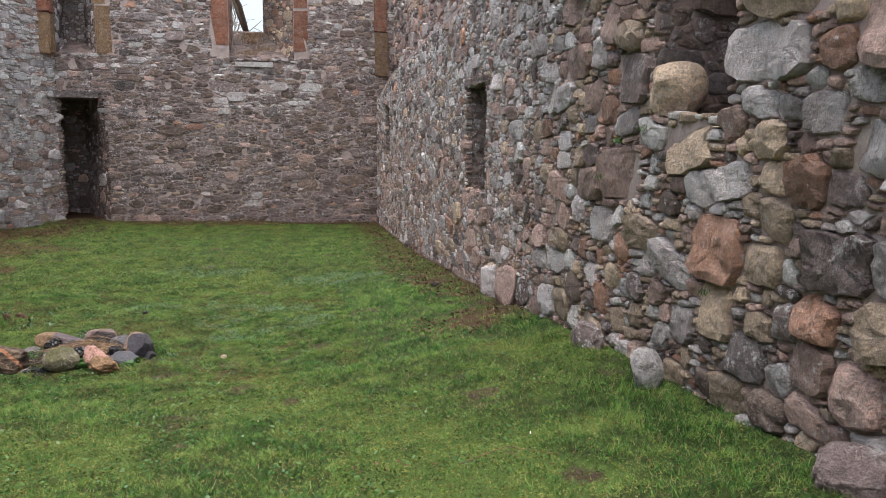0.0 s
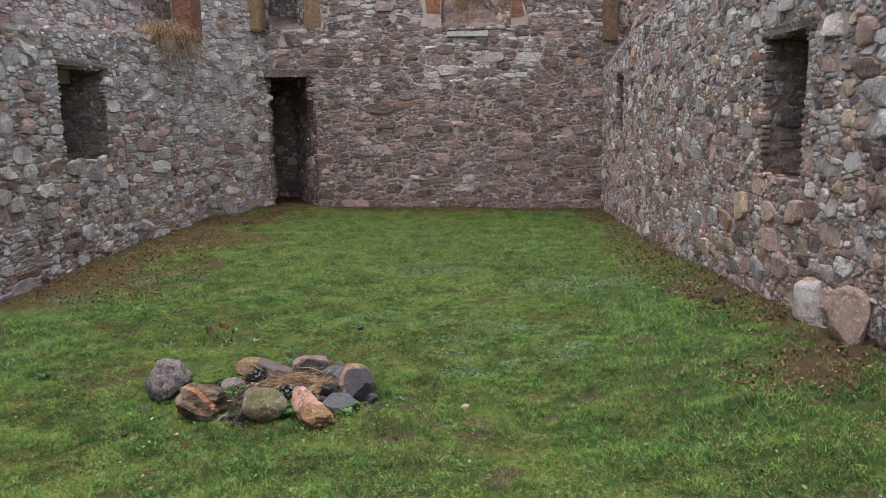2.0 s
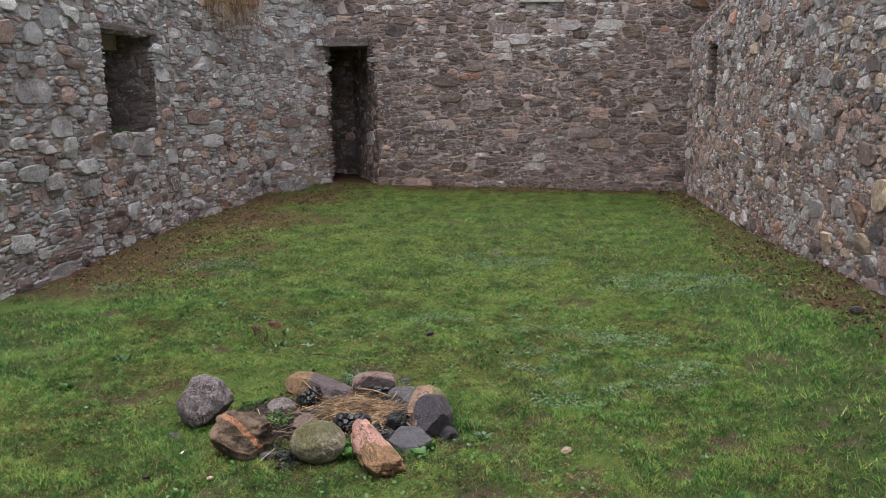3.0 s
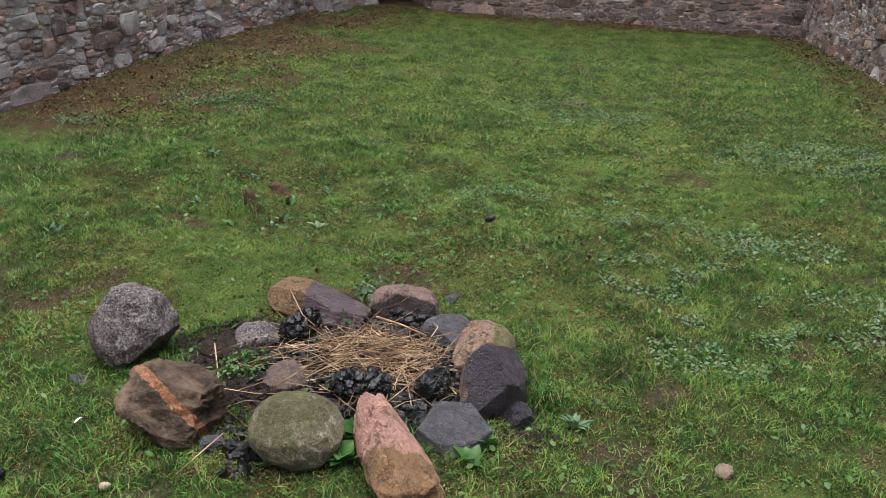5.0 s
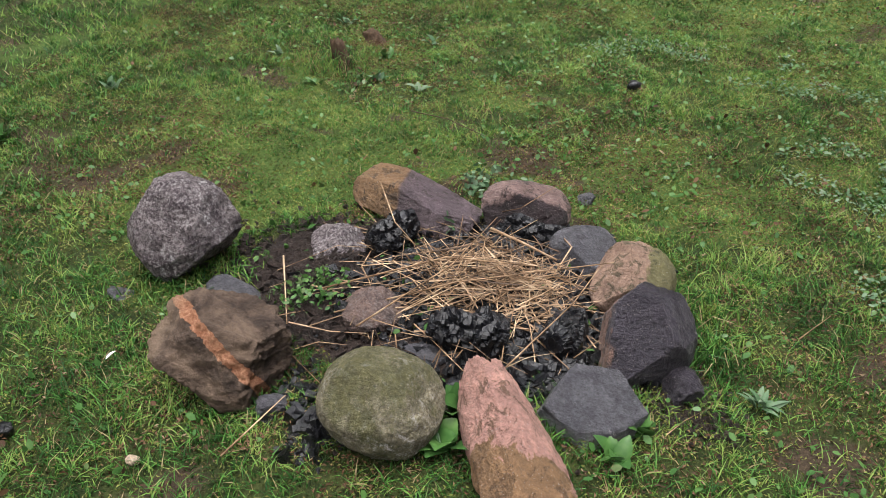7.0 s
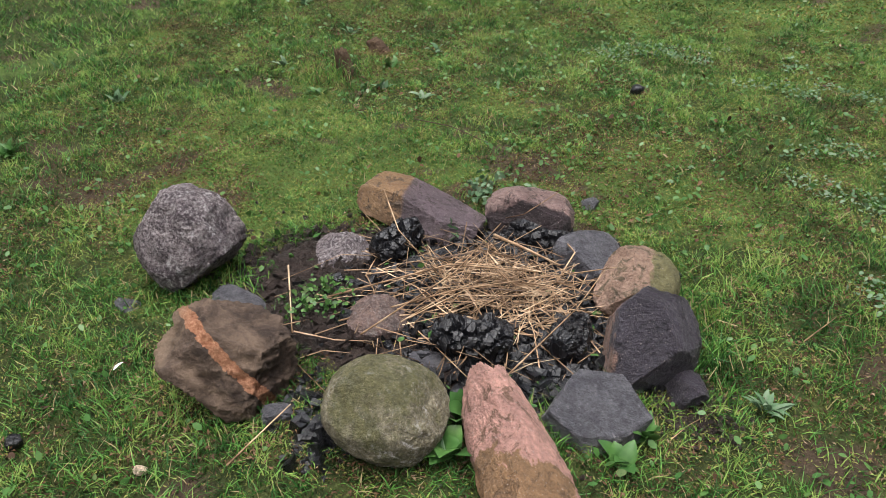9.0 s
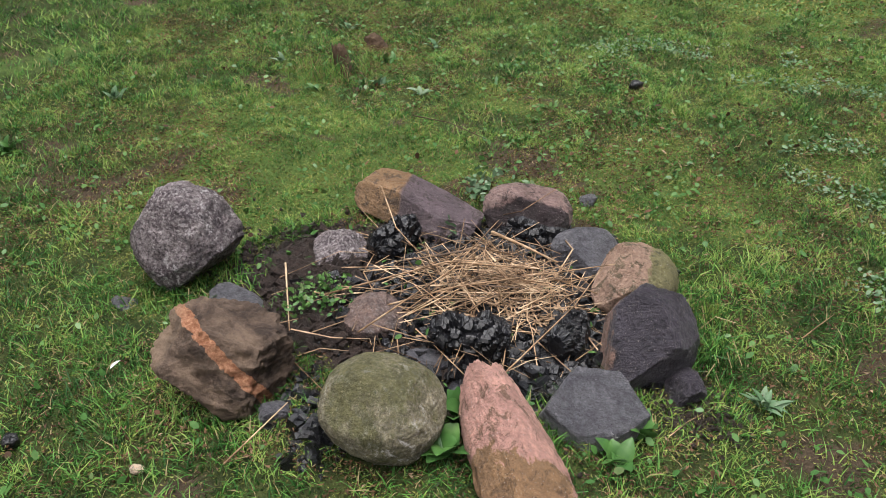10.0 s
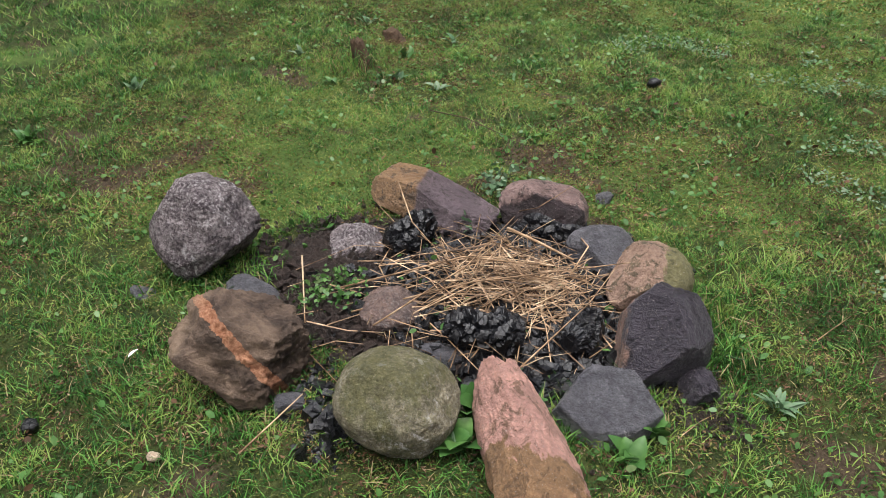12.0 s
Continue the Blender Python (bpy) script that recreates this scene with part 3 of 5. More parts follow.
rubble(wall_east, (EAST_X, 0, 0), (0, 1, 0), (-1, 0, 0), 1.2, FAR_Y - 0.02, -0.2, 3.4, 0.0095, MIXED, 12,
       openings=[niche, slit, near_window], fixed=BOULDERS, aspect=1.6, proud=(0.006, 0.024), gap=0.005, tilt=0.10, relief=lambda u: 1 + 0.4 * float(1 - smoothstep(u, 4.2, 5.6)), lift=lambda u: 0.012 * float(1 - smoothstep(u, 4.6, 6.5)), coarse=lambda u: 1 + 0.75 * float(1 - smoothstep(u, 4.2, 6.0)), round_to=(2.8, 7.0), nearest=lambda u, v: 2.2 < u < 6.4 and v < 2.4,
       keep=lambda u, v: (v < east_top(u) - 0.03) & ~((u < 1.8) & (v > 2.6)), fine=lambda u, v: u < 7.5, kind_at=east_kind)
rubble(wall_east_3, (EAST_X + 0.32, 0, 0), (0, 1, 0), (-1, 0, 0), 6.05, FAR_Y - 0.02, 2.1, 4.3, 0.02, {"pink": 30, "grey": 25, "tan": 12, "mauve": 20, "orange": 5, "pale": 6}, 13, proud=(0.015, 0.045))

# west wall
WEST_A, WEST_B = Vector((-4.36, -3.2, 0)), Vector((-4.10, FAR_Y, 0))
WEST_U = (WEST_B - WEST_A).normalized()
WEST_N = Vector((WEST_U.y, -WEST_U.x, 0))
WEST_L = (WEST_B - WEST_A).length
west_window = (12.98, 13.98, 1.06, 2.05)


def west_top(u):
    return np.interp(u, [0, 11, 12.2, 17.6], [2.30, 2.32, 2.36, 2.72])


wall_west = wall_core("wall_west", "thick rubble wall with a deep square window and a broken ledge", WEST_A, WEST_U, WEST_N, [0, 4, 8] + [10 + k * 0.5 for k in range(15)] + [WEST_L], [-0.6, 2.15, 2.3], [west_window], 0.9, top=west_top)
wall_west_2 = wall_core("wall_west_2", "upper rubble wall of grey stone above a grassy ledge", WEST_A - WEST_N * 0.34, WEST_U, WEST_N, [0, WEST_L], [1.9, 4.3], [], 0.56)


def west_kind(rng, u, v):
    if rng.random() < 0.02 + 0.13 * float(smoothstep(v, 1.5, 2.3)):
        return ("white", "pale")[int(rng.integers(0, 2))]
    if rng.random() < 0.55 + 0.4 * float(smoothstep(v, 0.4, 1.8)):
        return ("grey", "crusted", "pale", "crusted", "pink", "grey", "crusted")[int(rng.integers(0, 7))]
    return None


# stones white with lichen and lime: along the wall, height, half height, kind
WHITENED = [(12.49, 2.17, 0.110, "pale"), (12.42, 2.06, 0.070, "white"), (13.2, 2.22, 0.06, "white"), (11.9, 2.1, 0.08, "pale"), (14.15, 2.2, 0.07, "white")]
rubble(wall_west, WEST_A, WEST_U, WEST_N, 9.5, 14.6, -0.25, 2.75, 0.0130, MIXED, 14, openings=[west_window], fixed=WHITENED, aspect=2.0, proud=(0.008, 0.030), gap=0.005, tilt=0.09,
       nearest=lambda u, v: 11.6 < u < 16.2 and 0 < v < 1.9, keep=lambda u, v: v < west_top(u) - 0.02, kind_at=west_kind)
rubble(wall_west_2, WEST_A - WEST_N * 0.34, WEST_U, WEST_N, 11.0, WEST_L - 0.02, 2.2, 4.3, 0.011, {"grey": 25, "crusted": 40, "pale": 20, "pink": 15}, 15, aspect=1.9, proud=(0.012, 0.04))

# the bent corner between the west wall and the doorway: below the grassy ledge, then full height
BEND = [Vector((-4.135, 11.15, 0)), Vector((-3.80, 13.10, 0)), Vector((-3.185, 14.42, 0))]
for k, (name, label, top, spots) in enumerate((
        ("wall_corner", "bent stretch of rubble wall under a grassy ledge", 2.52, [(0.78, 0.51, 0.05, "white"), (1.50, 1.35, 0.07, "pale")]),
        ("wall_corner_2", "rubble corner wall beside the doorway, spotted with white lichen", 4.3, [(0.05, 0.25, 0.075, "white"), (0.06, 1.02, 0.09, "pale"), (0.10, 2.12, 0.08, "white"), (0.96, 2.35, 0.10, "pale"), (1.32, 2.48, 0.09, "white"), (1.30, 0.81, 0.05, "pale"), (0.5, 1.7, 0.07, "pale")]))):
    U = (BEND[k + 1] - BEND[k]).normalized()
    N = Vector((U.y, -U.x, 0))
    length = (BEND[k + 1] - BEND[k]).length
    bent = wall_core(name, label, BEND[k], U, N, [0, length], [-0.6, top], [], 0.5)
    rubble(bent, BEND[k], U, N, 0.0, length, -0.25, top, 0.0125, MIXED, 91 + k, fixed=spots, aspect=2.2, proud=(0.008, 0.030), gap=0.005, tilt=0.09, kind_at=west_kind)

# south wall, behind the walker
wall_south = wall_core("wall_south", "plain rubble wall closing the near end", (0, -3.2, 0), (1, 0, 0), (0, 1, 0), [-5.3, 2.9], [-0.6, 3.2], [], 0.9, rough_rubble)


# the stretches beside and behind the walker, in coarser rubble
rubble(wall_east, (EAST_X, 0, 0), (0, 1, 0), (-1, 0, 0), -3.18, 1.2, -0.2, 3.7, 0.05, MIXED, 16, proud=(0.01, 0.04), gap=0.009)
rubble(wall_west, WEST_A, WEST_U, WEST_N, 0.02, 9.5, -0.2, 2.28, 0.045, MIXED, 17, aspect=1.9, proud=(0.01, 0.04), gap=0.009)
rubble(wall_south, (0, -3.2, 0), (1, 0, 0), (0, 1, 0), -4.3, 2.04, -0.1, 3.15, 0.05, MIXED, 18, aspect=1.9, proud=(0.01, 0.04), gap=0.009)


# ---- recesses ----
def recess(wall, origin, U, N, o, depth, splay_lo, splay_hi, seed, kinds, shut=True, sill=0.0, proud=(0.006, 0.02), target=0.016):
    """Lines an opening: two jambs that may lean inwards, sill, head and back. o: u0, u1, v0, v1."""
    origin, U, N, Z = Vector(origin), Vector(U).normalized(), Vector(N).normalized(), Vector((0, 0, 1))
    u0, u1, v0, v1 = o[0] + 0.006, o[1] - 0.006, o[2] + 0.006, o[3] - 0.006
    a0, a1 = u0 + splay_lo, u1 - splay_hi
    front = [origin + U * u + Z * v - N * 0.004 for u, v in ((u0, v0), (u1, v0), (u1, v1), (u0, v1))]
    back = [origin + U * u + Z * v - N * depth for u, v in ((a0, v0 + sill), (a1, v0 + sill), (a1, v1), (a0, v1))]
    verts = [tuple(p) for p in front + back]
    faces = [(0, 1, 5, 4), (1, 2, 6, 5), (2, 3, 7, 6), (3, 0, 4, 7)] + ([(4, 5, 6, 7)] if shut else [])
    bm = bmesh.new()
    vs = [bm.verts.new(v) for v in verts]
    for f in faces:
        bm.faces.new([vs[i] for i in f])
    # lining darker than the wall mortar: the opening's shade put into its colour
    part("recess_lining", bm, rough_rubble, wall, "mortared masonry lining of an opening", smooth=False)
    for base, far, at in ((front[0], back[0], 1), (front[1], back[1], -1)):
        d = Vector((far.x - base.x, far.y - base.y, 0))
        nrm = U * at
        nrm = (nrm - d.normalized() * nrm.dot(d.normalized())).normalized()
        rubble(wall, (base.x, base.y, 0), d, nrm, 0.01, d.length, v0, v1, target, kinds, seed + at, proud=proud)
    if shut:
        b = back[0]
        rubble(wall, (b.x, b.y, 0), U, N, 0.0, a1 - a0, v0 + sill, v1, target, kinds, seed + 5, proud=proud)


# niche, slit, doorway and lower windows: inner shade put into darker stone colours
RECESS_SHADE = {"mauve": 30, "brown": 30, "pink": 16, "grey": 10, "slate": 10}
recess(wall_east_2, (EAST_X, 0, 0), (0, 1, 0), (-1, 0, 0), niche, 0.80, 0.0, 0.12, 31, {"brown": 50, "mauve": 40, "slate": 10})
recess(wall_east_2, (EAST_X, 0, 0), (0, 1, 0), (-1, 0, 0), slit, 0.35, 0.0, 0.05, 37, RECESS_SHADE)
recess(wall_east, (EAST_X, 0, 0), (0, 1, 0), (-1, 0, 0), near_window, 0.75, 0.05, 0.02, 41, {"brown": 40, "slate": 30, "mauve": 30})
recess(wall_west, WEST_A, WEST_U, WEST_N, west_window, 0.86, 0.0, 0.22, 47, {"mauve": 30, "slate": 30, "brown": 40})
recess(wall_north, (0, FAR_Y, 0), (1, 0, 0), (0, -1, 0), (-3.17, -2.44, -0.3, 2.10), 1.35, -0.62, 0.62, 59, RECESS_SHADE)
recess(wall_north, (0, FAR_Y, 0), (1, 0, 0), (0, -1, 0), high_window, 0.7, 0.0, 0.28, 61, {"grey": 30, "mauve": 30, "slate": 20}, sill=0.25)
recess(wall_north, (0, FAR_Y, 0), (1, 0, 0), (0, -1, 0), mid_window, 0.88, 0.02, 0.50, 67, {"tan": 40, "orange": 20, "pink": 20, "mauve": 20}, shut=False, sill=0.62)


# ---- dressed stones of the openings ----
def jamb(name, label, x0, x1, y0, y1, z0, z1, course, materials, seed):
    rng = np.random.default_rng(seed)
    thing = tagged(new(name), label, "window", kind="structure")
    z, k = z0, 0
    while z < z1 - 0.05:
        h = min(course * rng.uniform(0.8, 1.25), z1 - z)
        w = rng.uniform(-0.03, 0.03)
        dressed_block("jamb_stone", (x0 + min(w, 0), y0, z + 0.004), (x1 + max(w, 0), y1, z + h - 0.004), materials[int(rng.integers(0, len(materials)))], thing, seed * 100 + k)
        z, k = z + h, k + 1
    return thing


jamb("window_1", "weathered yellow sandstone jamb of an upper opening", -3.38, -3.16, FAR_Y - 0.30, FAR_Y + 0.02, 2.78, 4.5, 0.75, [yellow_sandstone, yellow_sandstone, red_sandstone], 3)
jamb("window_1", "weathered yellow sandstone jamb of an upper opening", -2.56, -2.30, FAR_Y - 0.006, FAR_Y + 0.25, 2.80, 4.5, 0.65, [yellow_sandstone], 4)
jamb("window_2", "crumbling red sandstone jamb of a tall window", -0.76, -0.45, FAR_Y - 0.006, FAR_Y + 0.3, 3.0, 4.7, 0.8, [red_sandstone, yellow_sandstone], 5)
jamb("window_2", "crumbling red sandstone jamb of a tall window", 0.62, 0.88, FAR_Y - 0.006, FAR_Y + 0.3, 2.92, 4.7, 0.7, [red_sandstone], 6)
jamb("window_3", "tall red sandstone jamb in the corner", 2.02, 2.22, FAR_Y - 0.06, FAR_Y + 0.1, 2.55, 4.6, 0.7, [red_sandstone, yellow_sandstone, red_sandstone], 7)
jamb("window_4", "rounded red sandstone jamb above the grassy ledge", -4.04, -3.79, 12.80, 13.16, 2.55, 4.3, 0.7, [red_sandstone], 8)
sill_thing = tagged(new("window_sill"), "pale lichened stone sill under the tall window", "sill", kind="structure")
dressed_block("sill_stone", (-0.36, FAR_Y - 0.06, 2.66), (0.27, FAR_Y + 0.2, 2.745), STONES["pale"], sill_thing, 71)
lintel = tagged(new("door_lintel"), "grey slab lintel over the dark doorway", "lintel", kind="structure")
dressed_block("lintel_stone", (-3.26, FAR_Y - 0.09, 2.10), (-2.54, FAR_Y + 0.7, 2.22), STONES["slate"], lintel, 72)
lintel2 = tagged(new("niche_lintel"), "slab lintel over the blocked niche", "lintel", kind="structure")
dressed_block("lintel_stone", (EAST_X - 0.015, 6.98, 2.0), (EAST_X + 0.5, 7.80, 2.055), STONES["mauve"], lintel2, 73)
lintel3 = tagged(new("window_lintel"), "rough slab lintel over the deep square window", "lintel", kind="structure")
dressed_block("lintel_stone", (-4.7, 9.76, 2.05), (-4.125, 10.86, 2.105), STONES["mauve"], lintel3, 74)


# ---- the hearth ----
def on_ground(x, y):
    return float(ground_height(x, y))


def noise3(p, scale, seed):
    """Smooth noise from -1 to 1 over an array of points."""
    q = p * scale + 100.0
    i = np.floor(q).astype(np.int64)
    f = q - i
    f = f * f * (3 - 2 * f)
    res = np.zeros(len(p))
    for dx in (0, 1):
        for dy in (0, 1):
            for dz in (0, 1):
                k = ((i[:, 0] + dx) * 374761393 + (i[:, 1] + dy) * 668265263 + (i[:, 2] + dz) * 1442695041 + seed * 974711) & 0x7FFFFFFF
                k = ((k ^ (k >> 13)) * 1274126177) & 0x7FFFFFFF
                w = (f[:, 0] if dx else 1 - f[:, 0]) * (f[:, 1] if dy else 1 - f[:, 1]) * (f[:, 2] if dz else 1 - f[:, 2])
                res += w * (((k ^ (k >> 16)) & 0xFFFF) / 32767.5 - 1)
    return res


BALLS = {}


def ball(detail):
    if detail not in BALLS:
        bm = bmesh.new()
        bmesh.ops.create_icosphere(bm, subdivisions=detail, radius=1)
        BALLS[detail] = np.array([v.co[:] for v in bm.verts]), np.array([[v.index for v in f.verts] for f in bm.faces])
        bm.free()
    return BALLS[detail]


def boulder(name, label, at, size, turn, seed, material, bumps=0.16, cuts=5, power=2.3, tilt=(0, 0), sink=0.02, group="hearth stones", detail=6, category="stone", taper=0.0, breaks=(), bed=None, chip=1.0):
    """A field stone: a rounded block with flattened, broken sides. at: x, y and the foot's height above the turf.
    breaks: planes (x, y, z, distance) that cut it flat. bed: the direction across its layers."""
    rng = np.random.default_rng(seed)
    co, tris = ball(detail)
    c = co * (np.abs(co) ** power).sum(1, keepdims=True) ** (-1 / power)
    planes = []
    for _ in range(cuts):
        d = rng.normal(0, 1, 3)
        planes.append((d / np.linalg.norm(d), rng.uniform(0.62, 0.85)))
    planes += [(np.array(b[:3]) / np.linalg.norm(b[:3]), b[3]) for b in breaks]
    c = c * (1 + bumps * 0.8 * noise3(c, 1.3, seed))[:, None]
    for d, lim in planes:
        h = c @ d + 0.05 * chip * noise3(c, 2.6, seed + 7)
        c = c - d * (np.maximum(0, h - lim) * 0.95)[:, None]
    ridge = 1 - 2 * np.abs(noise3(c, 3.6, seed + 1))
    rough = 0.30 * noise3(c, 4.0, seed + 2) + 0.22 * ridge + 0.20 * noise3(c, 9.0, seed + 3) + 0.16 * noise3(c, 19.0, seed + 4) + 0.13 * noise3(c, 36.0, seed + 5)
    if bed is not None:
        b = np.array(bed) / np.linalg.norm(bed)
        layer = (c @ b)[:, None] * b * 4.5 + c * 1.5
        rough = rough + 0.18 * noise3(layer, 1.0, seed + 6) + 0.10 * noise3(layer, 3.1, seed + 8)
    c = c * (1 + bumps * rough)[:, None]
    c[:, 0] *= 1 - taper * c[:, 1]
    c = c * np.array(size) / 2
    c = c @ np.array(Euler((radians(tilt[0]), radians(tilt[1]), radians(turn))).to_matrix()).T
    c[:, 2] -= c[:, 2].min()
    me = bpy.data.meshes.new(name)
    me.vertices.add(len(c))
    me.vertices.foreach_set("co", c.ravel())
    me.loops.add(tris.size)
    me.loops.foreach_set("vertex_index", tris.ravel())
    me.polygons.add(len(tris))
    me.polygons.foreach_set("loop_start", np.arange(0, tris.size, 3))
    me.polygons.foreach_set("use_smooth", np.ones(len(tris), bool))
    me.materials.append(material)
    me.update(calc_edges=True)
    ob = new(name, me)
    ob.location = (at[0], at[1], on_ground(at[0], at[1]) - sink + at[2])
    return tagged(ob, label, category, group)


def banded_stone_material():
    """Dark brown stone with one slanting band of orange."""
    n = Nodes("banded_stone")
    pos = n.add("ShaderNodeTexCoord").outputs["Object"]
    big, fine = n.noise(16, 5, 0.65, pos, 0.4), n.noise(120, 6, 0.7, pos)
    col = n.mix(n.band(big, 0.38, 0.62), (0.062, 0.042, 0.032), (0.215, 0.150, 0.108))
    x = n.add("ShaderNodeSeparateXYZ", {0: pos})
    across = n.math("ADD", n.math("ADD", x.outputs[0], n.math("MULTIPLY", x.outputs[1], 1.3)), n.math("ADD", n.math("MULTIPLY_ADD", big, 0.05, -0.025), n.math("MULTIPLY_ADD", fine, 0.03, -0.015)))
    across = n.math("ADD", across, n.math("MULTIPLY_ADD", x.outputs[2], 0.9, -0.105))
    stripe = n.math("LESS_THAN", n.math("ABSOLUTE", n.math("SUBTRACT", across, 0.0)), 0.021)
    col = n.mix(n.math("MULTIPLY", stripe, 0.9), col, n.mix(n.band(fine, 0.35, 0.65), (0.330, 0.120, 0.055), (0.560, 0.290, 0.170)))
    pale = n.band(n.math("MULTIPLY", x.outputs[0], -1.0), 0.055, 0.10)
    col = n.mix(n.math("MULTIPLY", pale, 0.55), col, (0.300, 0.215, 0.150))
    col = n.scale_colour(col, n.math("MULTIPLY_ADD", fine, 0.8, 0.6))
    return n.finish(col, 0.8, n.math("ADD", n.noise(38, 9, 0.78, pos, 0.6), n.math("MULTIPLY", fine, 0.7)), 1.0, 0.022)


def two_tone_material(name, a, b, axis, where, edge, rough=0.75):
    """One stone with two kinds of face, parted along an axis of its own."""
    n = Nodes(name)
    pos = n.add("ShaderNodeTexCoord").outputs["Object"]
    big, fine = n.noise(14, 5, 0.65, pos, 0.5), n.noise(110, 6, 0.7, pos)
    x = n.add("ShaderNodeSeparateXYZ", {0: pos}).outputs[axis]
    f = n.band(n.math("ADD", x, n.math("MULTIPLY_ADD", big, edge * 2, -edge)), where - 0.004, where + 0.004)
    col = n.mix(f, a, b)
    dark = tuple(min(p, q) * 0.35 for p, q in zip(a, b))
    col = n.mix(n.math("MULTIPLY", n.band(n.noise(34, 7, 0.75, pos, 0.8), 0.53, 0.60), 0.75), col, dark)
    speck = n.noise(300, 3, 0.6, pos)
    col = n.mix(n.math("MULTIPLY", n.band(speck, 0.62, 0.70), 0.5), col, (0.45, 0.40, 0.36))
    col = n.scale_colour(col, n.math("MULTIPLY", n.math("MULTIPLY_ADD", big, 1.9, 0.2), n.math("MULTIPLY_ADD", fine, 1.7, 0.3)))
    return n.finish(col, rough, n.math("ADD", n.noise(38, 9, 0.78, pos, 0.6), n.math("MULTIPLY", fine, 0.9)), 1.0, 0.026, 0.5)


granite = stone_material("grey_granite", (0.235, 0.198, 0.200), (0.075, 0.056, 0.064), 0.55, rough=0.8, grain=2.2, stain=0.8, local=True, salt=0.75)
mossy = stone_material("mossy_fieldstone", (0.255, 0.226, 0.148), (0.140, 0.124, 0.078), 0.45, moss=0.6, rough=0.9, grain=2.2, stain=0.6, local=True, salt=0.35)
pink_mat = two_tone_material("pink_and_rust_stone", (0.240, 0.138, 0.068), (0.410, 0.225, 0.185), 1, -0.05, 0.14)
dark_mat = two_tone_material("dark_blue_slab", (0.250, 0.155, 0.120), (0.052, 0.046, 0.058), 0, -0.052, 0.05, 0.32)
slate_mat = stone_material("blue_grey_slate", (0.085, 0.084, 0.096), (0.150, 0.147, 0.160), 0.25, rough=0.36, grain=2.0, stain=0.5, local=True)
tan_mat = two_tone_material("tan_and_green_stone", (0.280, 0.180, 0.130), (0.140, 0.128, 0.055), 0, 0.025, 0.05)
purple_mat = two_tone_material("purple_broken_stone", (0.030, 0.019, 0.021), (0.215, 0.145, 0.132), 1, -0.022, 0.03, 0.45)
wedge_mat = two_tone_material("rusty_and_purple_stone", (0.230, 0.140, 0.075), (0.115, 0.088, 0.098), 0, -0.035, 0.008, 0.42)
speckled = stone_material("speckled_pink_stone", (0.210, 0.140, 0.118), (0.095, 0.075, 0.070), 0.3, grain=2.5, stain=0.7, local=True, salt=0.3)

boulder("boulder", "rough grey granite boulder lying apart on the grass", (-1.722, 5.848, 0), (0.248, 0.23, 0.235), 0, 164, granite, 0.10, 0, 2.05, (0, -14), sink=0.03, breaks=((1, 0, 0.15, 0.82), (-0.75, -0.2, 0.75, 0.86), (0.6, -0.2, -0.8, 0.66), (0.15, -0.85, 0.45, 0.80), (-0.5, -0.3, -0.8, 0.88)))
boulder("boulder", "brown boulder crossed by an orange band", (-1.440, 5.515, 0), (0.222, 0.19, 0.178), 5, 142, banded_stone_material(), 0.17, 0, 2.6, (8, 4), bed=(0.5, 0.2, 1), breaks=((0.25, -0.75, 0.6, 0.66), (0.9, -0.3, 0.1, 0.80), (-0.6, -0.3, 0.8, 0.86), (0.3, 0.2, 1, 0.82), (-0.5, -0.8, -0.5, 0.8)))
boulder("boulder", "smooth round boulder covered in green moss", (-1.119, 5.492, 0), (0.214, 0.19, 0.158), -8, 103, mossy, 0.065, 0, 2.15, (0, 3), breaks=((-0.2, -0.7, 0.75, 0.86), (0.8, 0.1, 0.5, 0.85)))
boulder("boulder", "long broken pink stone leaning into the hearth", (-0.893, 5.478, 0), (0.135, 0.315, 0.125), 37, 144, pink_mat, 0.15, 0, 3.2, (9, 6), taper=0.34, chip=0.5, breaks=((0.75, -0.1, 0.65, 0.74), (-0.8, 0, 0.5, 0.80), (0, -0.3, 1, 0.78), (0.2, 1, 0.1, 0.90), (0.9, -0.7, 0.3, 0.95)))
boulder("boulder", "flat blue-grey slate stone", (-0.780, 5.632, 0), (0.205, 0.160, 0.070), 12, 105, slate_mat, 0.045, 0, 7.0, (9, 5), chip=0.35, breaks=((0.0, -0.15, 1, 0.60), (0.8, -0.8, 0.1, 0.72), (-0.75, -0.75, 0.1, 0.78), (0.9, 0.4, 0, 0.80), (-0.9, 0.4, 0.1, 0.76), (0.2, -1, 0.25, 0.74)))
boulder("boulder", "dark upright slab with rusty edges", (-0.722, 5.812, 0), (0.180, 0.155, 0.182), -18, 106, dark_mat, 0.07, 0, 4.6, (-14, -8), bed=(0.3, 1, -0.4), chip=0.6, breaks=((0.12, -0.85, 0.5, 0.52), (-0.9, -0.5, 0.15, 0.66), (0.80, -0.1, 0.6, 0.84), (-0.78, 0, 0.62, 0.80), (0.9, -0.5, -0.5, 0.82), (0.1, 0, 1, 0.92)))
boulder("boulder", "rounded tan stone tinged with green", (-0.752, 6.018, 0), (0.170, 0.18, 0.148), -15, 107, tan_mat, 0.10, 0, 2.3, (0, 10), breaks=((-0.7, -0.6, 0.5, 0.66), (0.3, -0.4, 0.9, 0.84), (0.2, -0.9, 0, 0.82)))
